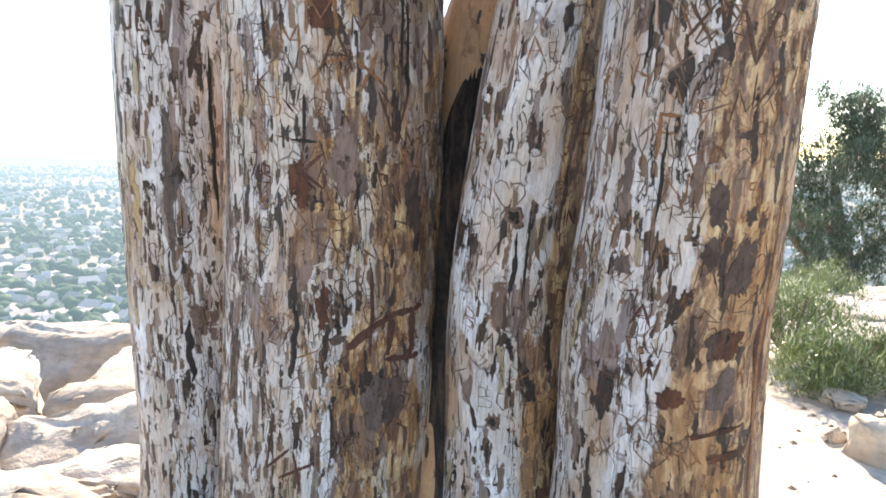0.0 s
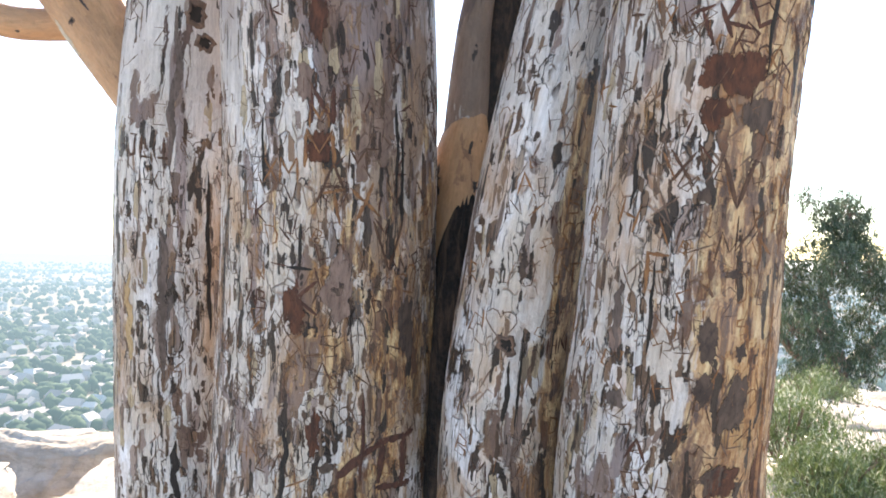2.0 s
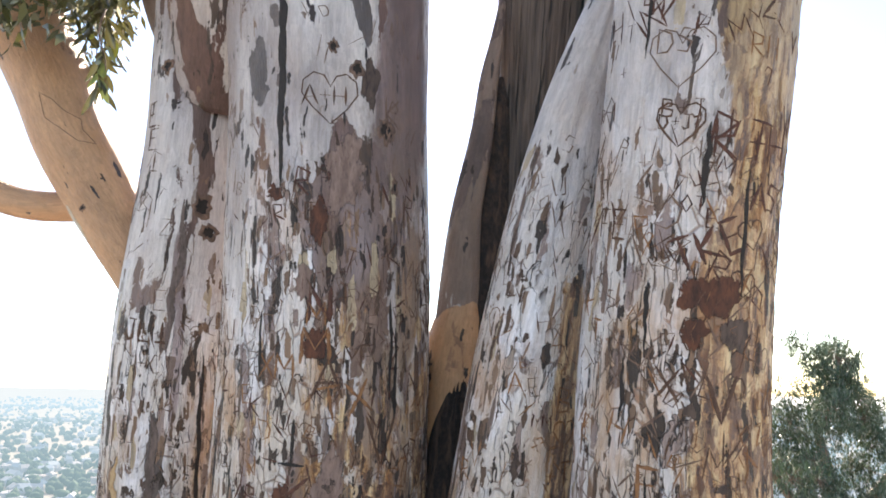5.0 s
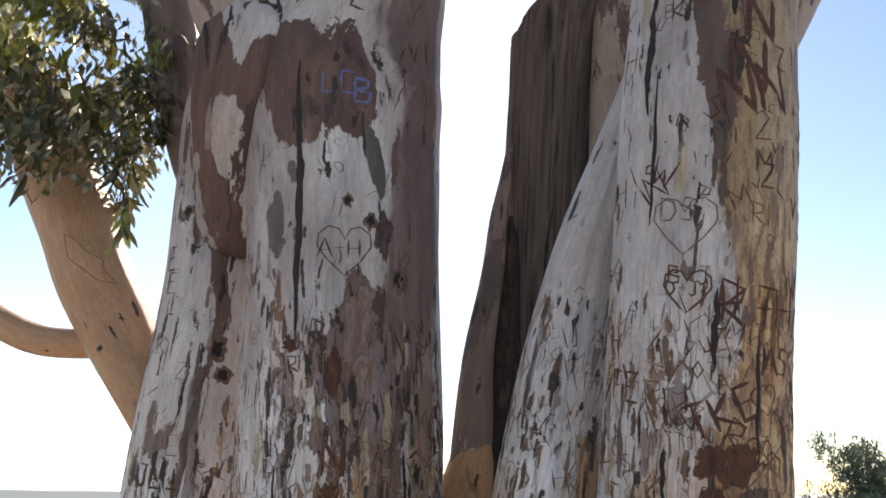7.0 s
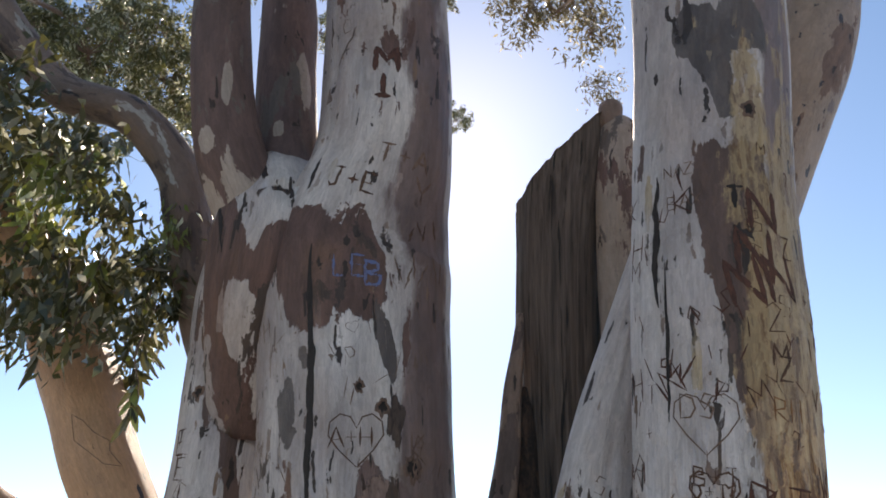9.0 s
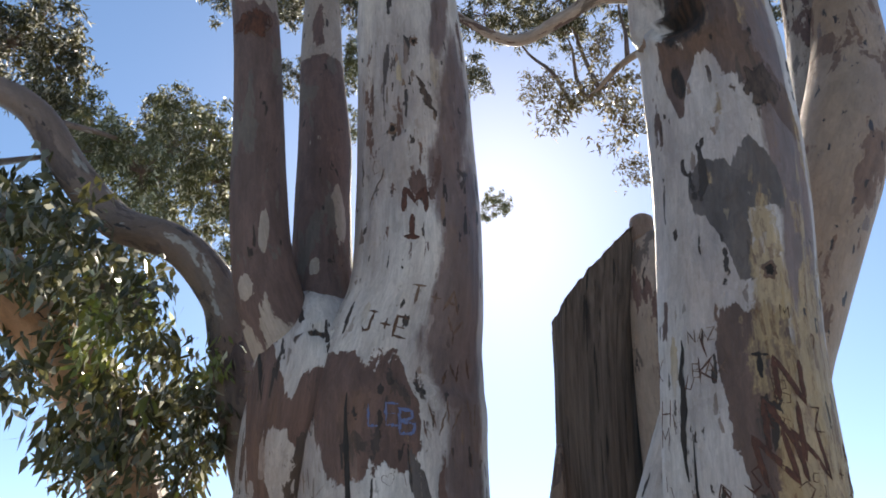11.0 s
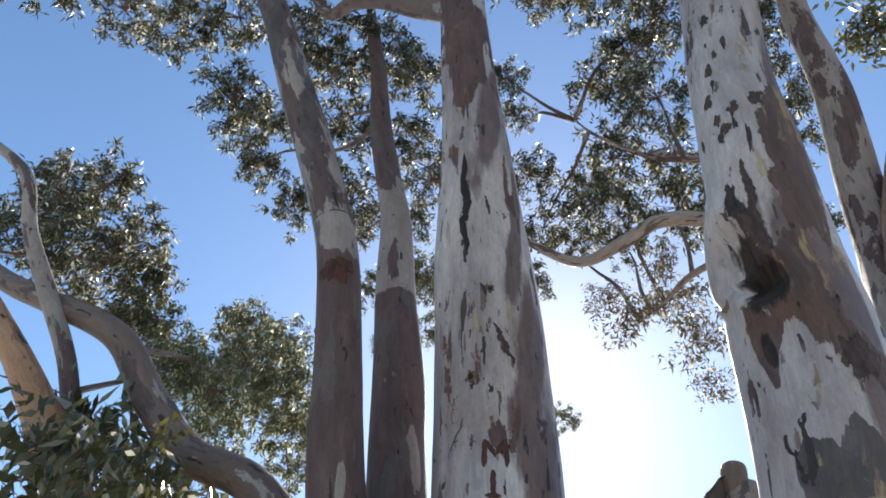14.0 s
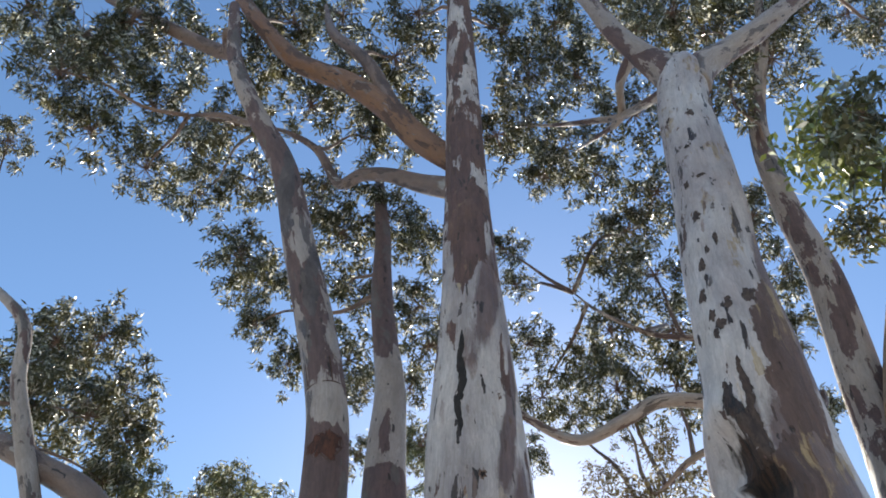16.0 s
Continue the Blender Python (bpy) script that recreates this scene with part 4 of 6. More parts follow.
BRANCHES = (
    [(0.81, 0.69, 5.66, 0.09), (0.76, 0.67, 5.95, 0.092), (0.67, 0.64, 6.21, 0.071), (0.58, 0.60, 6.55, 0.064), (0.48, 0.52, 7.20, 0.050), (.3, .5, 8.2, .02)],
    [(0.64, 0.64, 6.25, 0.045), (0.60, 0.89, 6.47, 0.028), (0.62, 1.10, 6.50, 0.025), (0.52, 1.32, 6.76, 0.015), (.4, 1.6, 7.2, .006)],
    [(0.80, 0.76, 5.95, 0.032), (0.62, 1.10, 6.50, 0.025), (0.48, 1.23, 6.80, 0.023), (0.32, 1.38, 7.18, 0.017), (.1, 1.6, 7.8, .006)],
    [(0.83, 0.68, 5.66, 0.09), (0.92, 0.67, 5.93, 0.09), (1.09, 0.64, 6.11, 0.069), (1.34, 0.60, 6.37, 0.067), (1.61, 0.56, 6.72, 0.058), (1.99, 0.53, 7.24, 0.047), (2.4, .6, 8.2, .02)],
    [(1.26, 2.82, 6.45, 0.029), (0.93, 2.95, 6.71, 0.022), (0.57, 2.94, 7.02, 0.014), (.4, 3.0, 7.4, .006)],
    [(1.6, 2.9, 5.6, .03), (1.19, 3.12, 5.68, 0.026), (1.01, 3.29, 5.70, 0.023), (0.88, 3.48, 5.68, 0.014), (.7, 3.6, 5.6, .006)],
)
for k, pts in enumerate(BRANCHES):
    Limb("branch", pts, BARK_SMOOTH, tree, 18, 0.05, 0.06, 0, 20 + k)
BROWN_BRANCHES = (
    [(-0.36, 1.15, 5.95, 0.07), (-0.65, 1.09, 6.31, 0.081), (-0.86, 1.00, 6.62, 0.082), (-1.18, 0.92, 7.01, 0.080), (-1.71, 0.84, 7.53, 0.074), (-2.34, 0.53, 8.46, 0.06), (-2.8, .4, 9.4, .02)],
    [(-0.82, 0.99, 6.60, 0.052), (-1.07, 0.82, 7.17, 0.048), (-1.44, 0.74, 7.84, 0.040), (-1.7, .7, 8.8, .015)],
    [(-0.34, 1.18, 5.70, 0.07), (-0.62, 1.30, 6.08, 0.059), (-0.87, 1.36, 6.38, 0.048), (-1.11, 1.45, 6.62, 0.047), (-1.34, 1.60, 6.84, 0.041), (-1.61, 1.52, 7.35, 0.031), (-1.93, 1.49, 7.70, 0.021), (-2.3, 1.6, 8.2, .008)],
    [(-2.15, .62, 7.5, .06), (-2.29, 0.80, 7.72, 0.06), (-2.66, 0.77, 8.06, 0.06), (-3.18, 0.67, 8.52, 0.056), (-3.89, 0.52, 9.08, 0.03)],
    [(-1.85, .82, 6.8, .035), (-1.99, 1.18, 7.12, 0.030), (-2.35, 1.21, 7.41, 0.025), (-2.73, 1.28, 7.68, 0.012)],
)
for k, pts in enumerate(BROWN_BRANCHES):
    Limb("branch", pts, BARK_RUST if k == 0 else BARK_BROWN, tree, 18, 0.05, 0.06, 0, 30 + k)


def stub_top(v):
    """The slanting break across the top of the dead stem."""
    v[2] = min(v[2], 3.10 + (v[0] - 0.22) * 0.95 + 0.03 * noise.noise(Vector((v[0] * 30, v[1] * 30, 0))))
    return v


Limb("dead_stem", [(.30, 2.16, -.2, .2), (.31, 2.13, 1.0, .14), (.32, 2.10, 1.9, .125), (.35, 2.09, 2.5, .145), (.39, 2.09, 3.0, .165), (.43, 2.09, 3.3, .19), (.45, 2.09, 3.6, .2)],
     DEAD, tree, 96, 0.025, 0.10, 0.014, 14, cap=stub_top, label="weathered grey dead stem broken off at a slant")
Limb("dead_stem", [(.50, 1.98, 1.5, .08), (.53, 1.93, 2.4, .085), (.56, 1.92, 3.0, .08), (.60, 1.94, 3.32, .075), (.61, 1.95, 3.38, .05), (.61, 1.95, 3.39, .02)], BARK_SMOOTH, tree, 28, 0.03, 0.08, 0, 15, label="pale bark edge of the broken stem")
Limb("dead_stem", [(.57, 1.92, 3.34, .040), (.575, 1.92, 3.40, .042), (.58, 1.92, 3.445, .040), (.58, 1.92, 3.45, .02)], BARK_BROWN, tree, 16, 0.02, 0.1, 0, 16, label="small sawn stump on the broken stem")
Limb("dead_stem", [(.05, 2.12, -.2, .18), (.06, 2.07, 1.07, .105), (.08, 2.05, 1.4, .086), (.085, 2.03, 1.58, .078), (.10, 2.0, 1.68, .06), (.115, 1.99, 1.75, .03)],
     BARK_TAN, tree, 32, 0.03, 0.06, 0, 17, label="narrow tan rib of live wood")
Limb("dead_stem", [(.085, 2.03, 1.5, .06), (.095, 2.01, 1.68, .06), (.11, 1.98, 1.95, .045), (.15, 1.96, 2.2, .034), (.17, 1.96, 2.38, .028), (.19, 1.945, 2.5, .02), (.205, 1.94, 2.62, .01)], BARK_BROWN, tree, 28, 0.025, 0.1, 0, 45, label="mauve-brown bark strip beside the dead stem")
# solid black limbs fill these gaps; their dark depth is only colour
Limb("charred_gap_fill", [(.16, 2.10, .6, .09), (.165, 2.06, 1.5, .075), (.19, 2.03, 2.1, .055), (.205, 2.0, 2.3, .03), (.21, 1.99, 2.4, .008)], CHAR, tree, 24, 0.04, 0.1, 0, 18, label="black charred limb filling a dark gap between stems")
Limb("charred_gap_fill", [(.05, 2.08, -.2, .14), (.06, 2.04, .4, .10), (.065, 2.02, 1.0, .095), (.075, 2.005, 1.18, .085), (.085, 1.995, 1.27, .065), (.092, 1.985, 1.36, .05), (.10, 1.98, 1.46, .025), (.105, 1.98, 1.52, .004)], CHAR, tree, 40, 0.015, 0.3, 0.018, 19, label="black charred limb filling a dark gap between stems")

# cuts, splits and knots on the trunks
scratches(main, 380, 0.5, 1.75, 11, CUT_GREY, width=(.002, .0045))
scratches(main, 120, 0.45, 1.7, 12, CUT, side=0.55, width=(.002, .005))
scratches(main, 60, 1.7, 2.5, 13, CUT_GREY, width=(.0015, .004))
scratches(main, 70, 0.5, 1.5, 14, CUT_RUST, side=0.4, width=(.003, .007))
scratches(right, 300, 0.6, 1.9, 16, CUT_GREY, width=(.002, .0045))
scratches(right, 110, 0.6, 1.9, 17, CUT, side=0.6, width=(.002, .005))
scratches(right, 120, 0.6, 1.8, 18, CUT_RUST, side=0.6, width=(.003, .007))
scratches(right, 40, 1.9, 2.6, 19, CUT_RED, size=(.025, .06), width=(.0025, .005))
scratches(right, 70, 1.5, 2.3, 24, CUT_RED, size=(.025, .06), width=(.003, .006), side=0.6)
scratches(main, 60, 1.2, 2.0, 25, CUT_RED, size=(.03, .07), width=(.003, .007), side=0.45)
scratches(left, 130, 0.5, 2.1, 20, CUT_GREY, side=0.6, width=(.002, .0045))
scratches(left, 40, 0.5, 2.2, 21, CUT, side=0.6, width=(.002, .005))
scratches(middle, 150, 0.6, 2.0, 22, CUT_GREY, side=0.6, width=(.002, .0045))
scratches(middle, 50, 0.7, 1.6, 23, CUT_RUST, side=0.6, width=(.002, .006))
carve(left, (-0.78, 2.05, 1.60), "JLI", 0.058, 0.012, CUT, label="dark carved initials")
carve(left, (-0.76, 2.07, 1.51), "HC", 0.051, 0.004, CUT_GREY)
carve(left, (-0.72, 2.19, 0.96), "MT", 0.043, 0.003, CUT_RUST)
carve(left, (-0.80, 2.00, 2.17), "E", 0.072, 0.006, CUT)
carve(left, (-0.80, 2.00, 2.23), "E", 0.072, 0.006, CUT)
carve(left, (-0.80, 2.00, 2.16), "F", 0.054, 0.006, CUT)
carve(left, (-0.79, 2.00, 2.09), "I", 0.053, 0.006, CUT)
carve(main, (-0.27, 1.60, 2.15), "A+H", 0.048, 0.006, CUT, label="carved initials in a heart")
carve(main, (-0.27, 1.60, 2.15), "<", 0.104, 0.004, CUT)
carve(main, (-0.29, 1.56, 2.86), "J+E", 0.062, 0.011, CUT, label="bold carved initials")
carve(main, (-0.22, 1.51, 3.28), "M", 0.089, 0.02, CUT_RED)
carve(main, (-0.21, 1.52, 3.18), "I", 0.080, 0.02, CUT_RED)
carve(main, (-0.15, 1.57, 2.95), "T+A", 0.066, 0.01, CUT_GREY)
carve(main, (-0.10, 1.63, 2.87), "Y", 0.083, 0.01, CUT_GREY)
carve(main, (-0.10, 1.67, 2.15), "K", 0.073, 0.006, CUT_GREY)
carve(main, (-0.34, 1.52, 3.43), "C", 0.049, 0.004, CUT_GREY)
carve(main, (-0.28, 1.64, 1.71), "N", 0.045, 0.008, CUT)
carve(main, (-0.26, 1.64, 1.63), "M", 0.053, 0.008, CUT_RUST)
carve(main, (-0.15, 1.68, 1.55), "MF", 0.053, 0.006, CUT)
carve(main, (-0.28, 1.62, 1.86), "E", 0.040, 0.005, CUT)
carve(main, (-0.28, 1.70, 1.23), "K", 0.082, 0.01, CUT_RED)
carve(main, (-0.41, 1.76, 1.22), "AB", 0.045, 0.006, CUT_RED)
carve(main, (-0.35, 1.68, 1.51), "XM", 0.056, 0.007, CUT_RUST)
carve(main, (-0.02, 1.83, 1.37), "EB", 0.038, 0.004, CUT_RUST)
carve(main, (-0.05, 1.87, 0.82), "J", 0.035, 0.005, CUT)
carve(main, (-0.04, 1.89, 0.78), "R", 0.036, 0.005, CUT)
carve(main, (-0.07, 1.88, 0.64), "S", 0.076, 0.005, CUT)
carve(main, (-0.38, 1.80, 0.81), "ZA", 0.058, 0.005, CUT)
carve(main, (-0.29, 1.69, 1.34), "I", 0.104, 0.01, SPLIT)
carve(main, (-0.18, 1.69, 1.45), "TX", 0.078, 0.01, CUT_RUST, 0.2)
carve(main, (-0.23, 1.66, 1.49), "A", 0.090, 0.008, CUT)
carve(main, (-0.10, 1.73, 1.36), "V", 0.119, 0.008, CUT)
carve(main, (-0.37, 1.84, 0.47), "VX", 0.094, 0.009, CUT_RED, -0.4)
carve(middle, (0.30, 1.62, 1.29), "+T", 0.056, 0.007, CUT_RUST, label="rusty carved letter")
carve(middle, (0.31, 1.59, 1.45), "B", 0.055, 0.006, CUT_RUST)
carve(middle, (0.30, 1.60, 1.38), "<", 0.050, 0.005, CUT_RUST)
carve(middle, (0.25, 1.57, 1.40), "MM", 0.027, 0.006, CUT_RED)
carve(middle, (0.29, 1.66, 1.14), "HN", 0.039, 0.006, CUT_RED)
carve(middle, (0.28, 1.63, 1.23), "LI", 0.028, 0.006, CUT_RUST)
carve(middle, (0.12, 1.73, 0.81), "M", 0.055, 0.006, CUT)
carve(middle, (0.30, 1.49, 2.03), "S", 0.039, 0.004, CUT_GREY)
carve(right, (0.42, 1.42, 0.85), "W", 0.052, 0.007, CUT)
carve(right, (0.36, 1.47, 0.82), "H", 0.061, 0.006, CUT)
carve(right, (0.39, 1.40, 0.96), "A", 0.050, 0.007, CUT_RED)
carve(right, (0.30, 1.48, 1.10), "N", 0.051, 0.006, CUT)
carve(right, (0.42, 1.25, 1.48), "X", 0.061, 0.007, CUT)
carve(right, (0.39, 1.30, 1.30), "F", 0.063, 0.01, CUT_RUST)
carve(right, (0.51, 1.24, 1.46), "V", 0.084, 0.01, CUT)
carve(right, (0.41, 1.20, 1.72), "RUNG", 0.025, 0.004, CUT_GREY, 0.6)
carve(right, (0.48, 1.18, 1.73), "TKE", 0.06, 0.009, CUT_RED, 0.45)
carve(right, (0.53, 1.14, 1.90), "RT", 0.08, 0.006, CUT_RED, -0.1)
carve(right, (0.33, 1.27, 1.79), "FE", 0.054, 0.006, CUT)
carve(right, (0.45, 1.17, 1.81), "OT", 0.030, 0.005, CUT_RED)
carve(right, (0.58, 1.18, 1.83), "AS", 0.049, 0.008, CUT_RED)
carve(right, (0.41, 1.15, 1.96), "<", 0.065, 0.0045, CUT, label="carved heart")
carve(right, (0.41, 1.15, 1.96), "D+J", 0.026, 0.005, CUT)
carve(right, (0.55, 1.15, 1.91), "K+H", 0.068, 0.006, CUT_RED, label="large carved initials")
carve(right, (0.56, 1.09, 2.18), "M", 0.039, 0.008, CUT)
carve(right, (0.57, 1.10, 2.14), "Z", 0.043, 0.008, CUT)
carve(right, (0.56, 1.11, 2.08), "RH", 0.041, 0.005, CUT_RUST)
carve(right, (0.41, 1.14, 2.08), "<", 0.088, 0.003, CUT_GREY)
carve(right, (0.41, 1.13, 2.09), "DS", 0.044, 0.004, CUT_GREY)
carve(right, (0.43, 1.08, 2.51), "BAX", 0.031, 0.004, CUT_GREY)
carve(right, (0.43, 1.08, 2.57), "NAZ", 0.027, 0.004, CUT_GREY)
carve(right, (0.52, 1.05, 2.48), "T", 0.048, 0.012, SPLIT)
carve(right, (0.58, 1.06, 2.46), "N", 0.085, 0.014, CUT_RED)
carve(right, (0.56, 1.07, 2.31), "NN", 0.093, 0.012, CUT_RED, 0.2)
carve(right, (0.59, 1.04, 2.59), "M", 0.025, 0.004, CUT)
carve(right, (0.42, 1.15, 1.97), "B+J", 0.033, 0.005, CUT)
carve(right, (0.55, 1.06, 2.36), "N", 0.107, 0.012, CUT_RED)
carve(main, (-0.29, 1.57, 2.60), "LE", 0.060, 0.02, SPRAY, label="blue sprayed letters")
carve(main, (-0.23, 1.58, 2.59), "B", 0.070, 0.024, SPRAY)
carve(stem_a, (-0.88, 1.31, 4.36), "II", 0.141, 0.008, CUT)
carve(stem_a, (-0.79, 1.38, 4.00), "<", 0.095, 0.005, CUT)
gash(main, (-0.17, 1.61, 2.60), 0.07, 0.008, CUT_GREY, -0.4)
gash(main, (-0.14, 1.62, 2.60), 0.07, 0.008, CUT_GREY, 0.3)
gash(main, (-0.12, 1.63, 2.62), 0.07, 0.008, CUT_GREY, -0.1)
gash(main, (-0.10, 1.65, 2.62), 0.07, 0.008, CUT_GREY, 0.5)
gash(main, (-0.07, 1.68, 2.64), 0.07, 0.008, CUT_GREY, -0.3)
gash(main, (-0.05, 1.72, 2.65), 0.07, 0.008, CUT_GREY, 0.1)
gash(main, (-0.13, 1.62, 2.73), 0.05, 0.010, CUT, 0.4)
gash(main, (-0.11, 1.64, 2.74), 0.05, 0.010, CUT, -0.5)
gash(main, (-0.10, 1.65, 2.75), 0.06, 0.010, CUT, 0.2)
gash(main, (-0.08, 1.68, 2.76), 0.06, 0.010, CUT, -0.2)
gash(main, (-0.38, 1.60, 2.31), 0.76, 0.023, SPLIT)
gash(main, (-0.08, 1.73, 1.50), 0.23, 0.012, SPLIT)
gash(main, (-0.35, 1.79, 0.81), 0.19, 0.017, SPLIT)
gash(main, (-0.09, 1.71, 1.57), 0.22, 0.011, SPLIT)
gash(main, (-0.40, 1.69, 1.57), 0.15, 0.010, SPLIT)
gash(main, (-0.16, 1.79, 0.87), 0.24, 0.014, CUT_RED)
gash(collar, (-0.69, 1.68, 2.82), 0.21, 0.021, SPLIT, -0.4)
gash(main, (-0.30, 1.27, 4.19), 0.45, 0.039, SPLIT)
gash(main, (-0.18, 1.44, 3.64), 0.15, 0.042, STAIN, -0.5)
gash(main, (-0.40, 1.57, 3.43), 0.11, 0.023, STAIN_GREY)
gash(main, (-0.34, 1.54, 3.36), 0.11, 0.015, STAIN_GREY, 0.6)
gash(right, (0.46, 1.15, 1.88), 0.15, 0.013, SPLIT)
gash(right, (0.38, 1.15, 2.22), 0.30, 0.009, SPLIT)
gash(right, (0.38, 1.14, 2.44), 0.29, 0.019, SPLIT)
gash(right, (0.37, 1.15, 2.18), 0.17, 0.008, SPLIT)
gash(right, (0.53, 1.18, 1.75), 0.22, 0.010, SPLIT)
gash(right, (0.34, 1.37, 1.22), 0.14, 0.037, STAIN_GREY)
gash(right, (0.35, 1.30, 1.48), 0.12, 0.009, SPLIT)
gash(right, (0.38, 1.32, 1.25), 0.18, 0.008, SPLIT)
gash(right, (0.38, 1.25, 1.61), 0.13, 0.011, SPLIT)
gash(right, (0.65, 1.46, 0.79), 0.90, 0.016, CUT_RUST)
gash(middle, (0.20, 1.59, 1.32), 0.09, 0.027, STAIN)
gash(middle, (0.18, 1.67, 1.01), 0.16, 0.012, SPLIT)
gash(middle, (0.20, 1.66, 1.03), 0.23, 0.008, SPLIT)
gash(left, (-0.57, 2.10, 1.29), 0.50, 0.017, SPLIT)
gash(left, (-0.76, 2.14, 1.16), 0.45, 0.038, STAIN_GREY)
gash(left, (-0.73, 2.23, 0.65), 0.21, 0.026, SPLIT)
gash(left, (-0.87, 2.17, 1.13), 0.27, 0.043, OCHRE)
gash(left, (-0.70, 2.03, 1.75), 0.44, 0.034, STAIN_GREY)
blotch(right, (0.50, 0.81, 4.01), 0.034, 0.075, STAIN)
blotch(right, (0.50, 0.82, 3.84), 0.025, 0.053, STAIN)
blotch(right, (0.50, 0.81, 3.93), 0.029, 0.055, STAIN)
blotch(right, (0.55, 0.78, 3.94), 0.029, 0.066, STAIN)
blotch(right, (0.51, 0.80, 3.87), 0.043, 0.046, STAIN)
blotch(right, (0.46, 0.88, 3.89), 0.018, 0.073, STAIN)
blotch(right, (0.61, 0.77, 3.95), 0.048, 0.081, STAIN)
blotch(right, (0.39, 0.79, 3.66), 0.016, 0.039, STAIN)
blotch(right, (0.71, 0.63, 5.18), 0.037, 0.079, STAIN)
blotch(right, (0.63, 0.68, 5.22), 0.032, 0.053, STAIN)
blotch(right, (0.58, 0.72, 4.65), 0.032, 0.059, STAIN)
blotch(right, (0.57, 0.74, 4.43), 0.038, 0.072, STAIN)
blotch(right, (0.56, 0.76, 4.23), 0.020, 0.060, STAIN)
blotch(right, (0.59, 0.74, 4.27), 0.020, 0.089, STAIN)
blotch(right, (0.53, 0.78, 4.15), 0.031, 0.078, STAIN)
blotch(right, (0.63, 0.67, 4.91), 0.024, 0.044, STAIN)
blotch(right, (0.63, 0.69, 4.65), 0.045, 0.027, STAIN)
blotch(right, (0.51, 0.91, 3.52), 0.078, 0.210, STAIN)
gash(right, (0.52, 0.86, 3.65), 0.20, 0.040, STAIN)
blotch(right, (0.66, 0.97, 3.15), 0.090, 0.165, STAIN)
knot(left, (-0.65, 2.01, 1.96), 0.051, 0.068)
knot(left, (-0.63, 2.03, 1.90), 0.044, 0.048)
knot(collar, (-0.72, 1.88, 2.51), 0.046, 0.046)
knot(left, (-0.78, 1.99, 2.37), 0.037, 0.048)
knot(collar, (-0.72, 1.88, 2.53), 0.036, 0.036)
knot(main, (-0.20, 1.61, 2.24), 0.029, 0.043)
knot(main, (-0.26, 1.59, 2.28), 0.023, 0.034)
knot(main, (-0.09, 1.69, 1.95), 0.020, 0.037)
knot(main, (-0.11, 1.66, 2.09), 0.023, 0.040)
knot(main, (-0.10, 1.69, 1.96), 0.014, 0.034)
knot(main, (-0.12, 1.65, 2.09), 0.037, 0.057)
knot(main, (-0.29, 1.47, 3.54), 0.026, 0.034)
knot(main, (-0.21, 1.37, 3.83), 0.024, 0.028)
knot(middle, (0.17, 1.64, 1.13), 0.043, 0.043)
knot(middle, (0.15, 1.78, 0.60), 0.029, 0.038)
knot(right, (0.58, 1.03, 2.70), 0.023, 0.034)
blotch(main, (-0.26, 1.65, 1.57), 0.076, 0.079, RED)
blotch(main, (-0.38, 1.64, 1.91), 0.050, 0.050, RED)
blotch(main, (-0.32, 1.72, 1.18), 0.059, 0.107, RED)
blotch(main, (-0.15, 1.84, 0.63), 0.105, 0.164, STAIN_GREY)
blotch(main, (-0.21, 1.71, 1.24), 0.031, 0.034, STAIN)
blotch(main, (-0.24, 1.78, 0.81), 0.057, 0.026, STAIN)
blotch(main, (-0.21, 1.62, 1.97), 0.122, 0.177, PATCH)
blotch(right, (0.49, 1.20, 1.64), 0.13, 0.10, RED)
blotch(right, (0.45, 1.22, 1.58), 0.063, 0.063, RED)
blotch(right, (0.53, 1.22, 1.58), 0.065, 0.075, STAIN)
blotch(right, (0.54, 1.34, 1.04), 0.057, 0.079, STAIN)
blotch(right, (0.53, 1.38, 0.91), 0.059, 0.082, STAIN)
blotch(right, (0.48, 1.32, 1.10), 0.044, 0.076, STAIN)
blotch(right, (0.55, 1.31, 1.16), 0.031, 0.049, STAIN)
blotch(right, (0.52, 1.27, 1.30), 0.038, 0.021, STAIN)
blotch(right, (0.45, 1.25, 1.45), 0.031, 0.031, STAIN)
blotch(right, (0.57, 1.44, 0.72), 0.153, 0.020, RED)
blotch(right, (0.61, 1.46, 0.65), 0.119, 0.032, RED)
blotch(right, (0.56, 1.42, 0.80), 0.062, 0.087, STAIN_GREY)
blotch(right, (0.65, 1.45, 0.86), 0.031, 0.115, RED)
blotch(stem_a, (-0.79, 1.38, 4.00), 0.151, 0.129, RED)
blotch(main, (-0.16, 1.63, 2.22), 0.057, 0.172, STAIN)
blotch(main, (-0.27, 1.62, 1.85), 0.061, 0.124, RED)
blotch(right, (0.48, 1.30, 1.19), 0.043, 0.096, STAIN)
blotch(right, (0.55, 1.33, 1.07), 0.063, 0.136, STAIN)
blotch(right, (0.54, 1.38, 0.92), 0.083, 0.107, RED)
blotch(right, (0.57, 1.41, 0.82), 0.045, 0.112, STAIN_GREY)
blotch(right, (0.46, 1.42, 0.78), 0.073, 0.054, RED)
blotch(right, (0.65, 1.39, 0.91), 0.049, 0.185, RED)
blotch(right, (0.35, 1.40, 1.07), 0.038, 0.056, STAIN_GREY)
blotch(right, (0.34, 1.37, 1.19), 0.039, 0.066, PATCH)
blotch(main, (-0.33, 1.72, 1.20), 0.059, 0.107, RED)
blotch(main, (-0.12, 1.85, 0.64), 0.106, 0.181, STAIN)
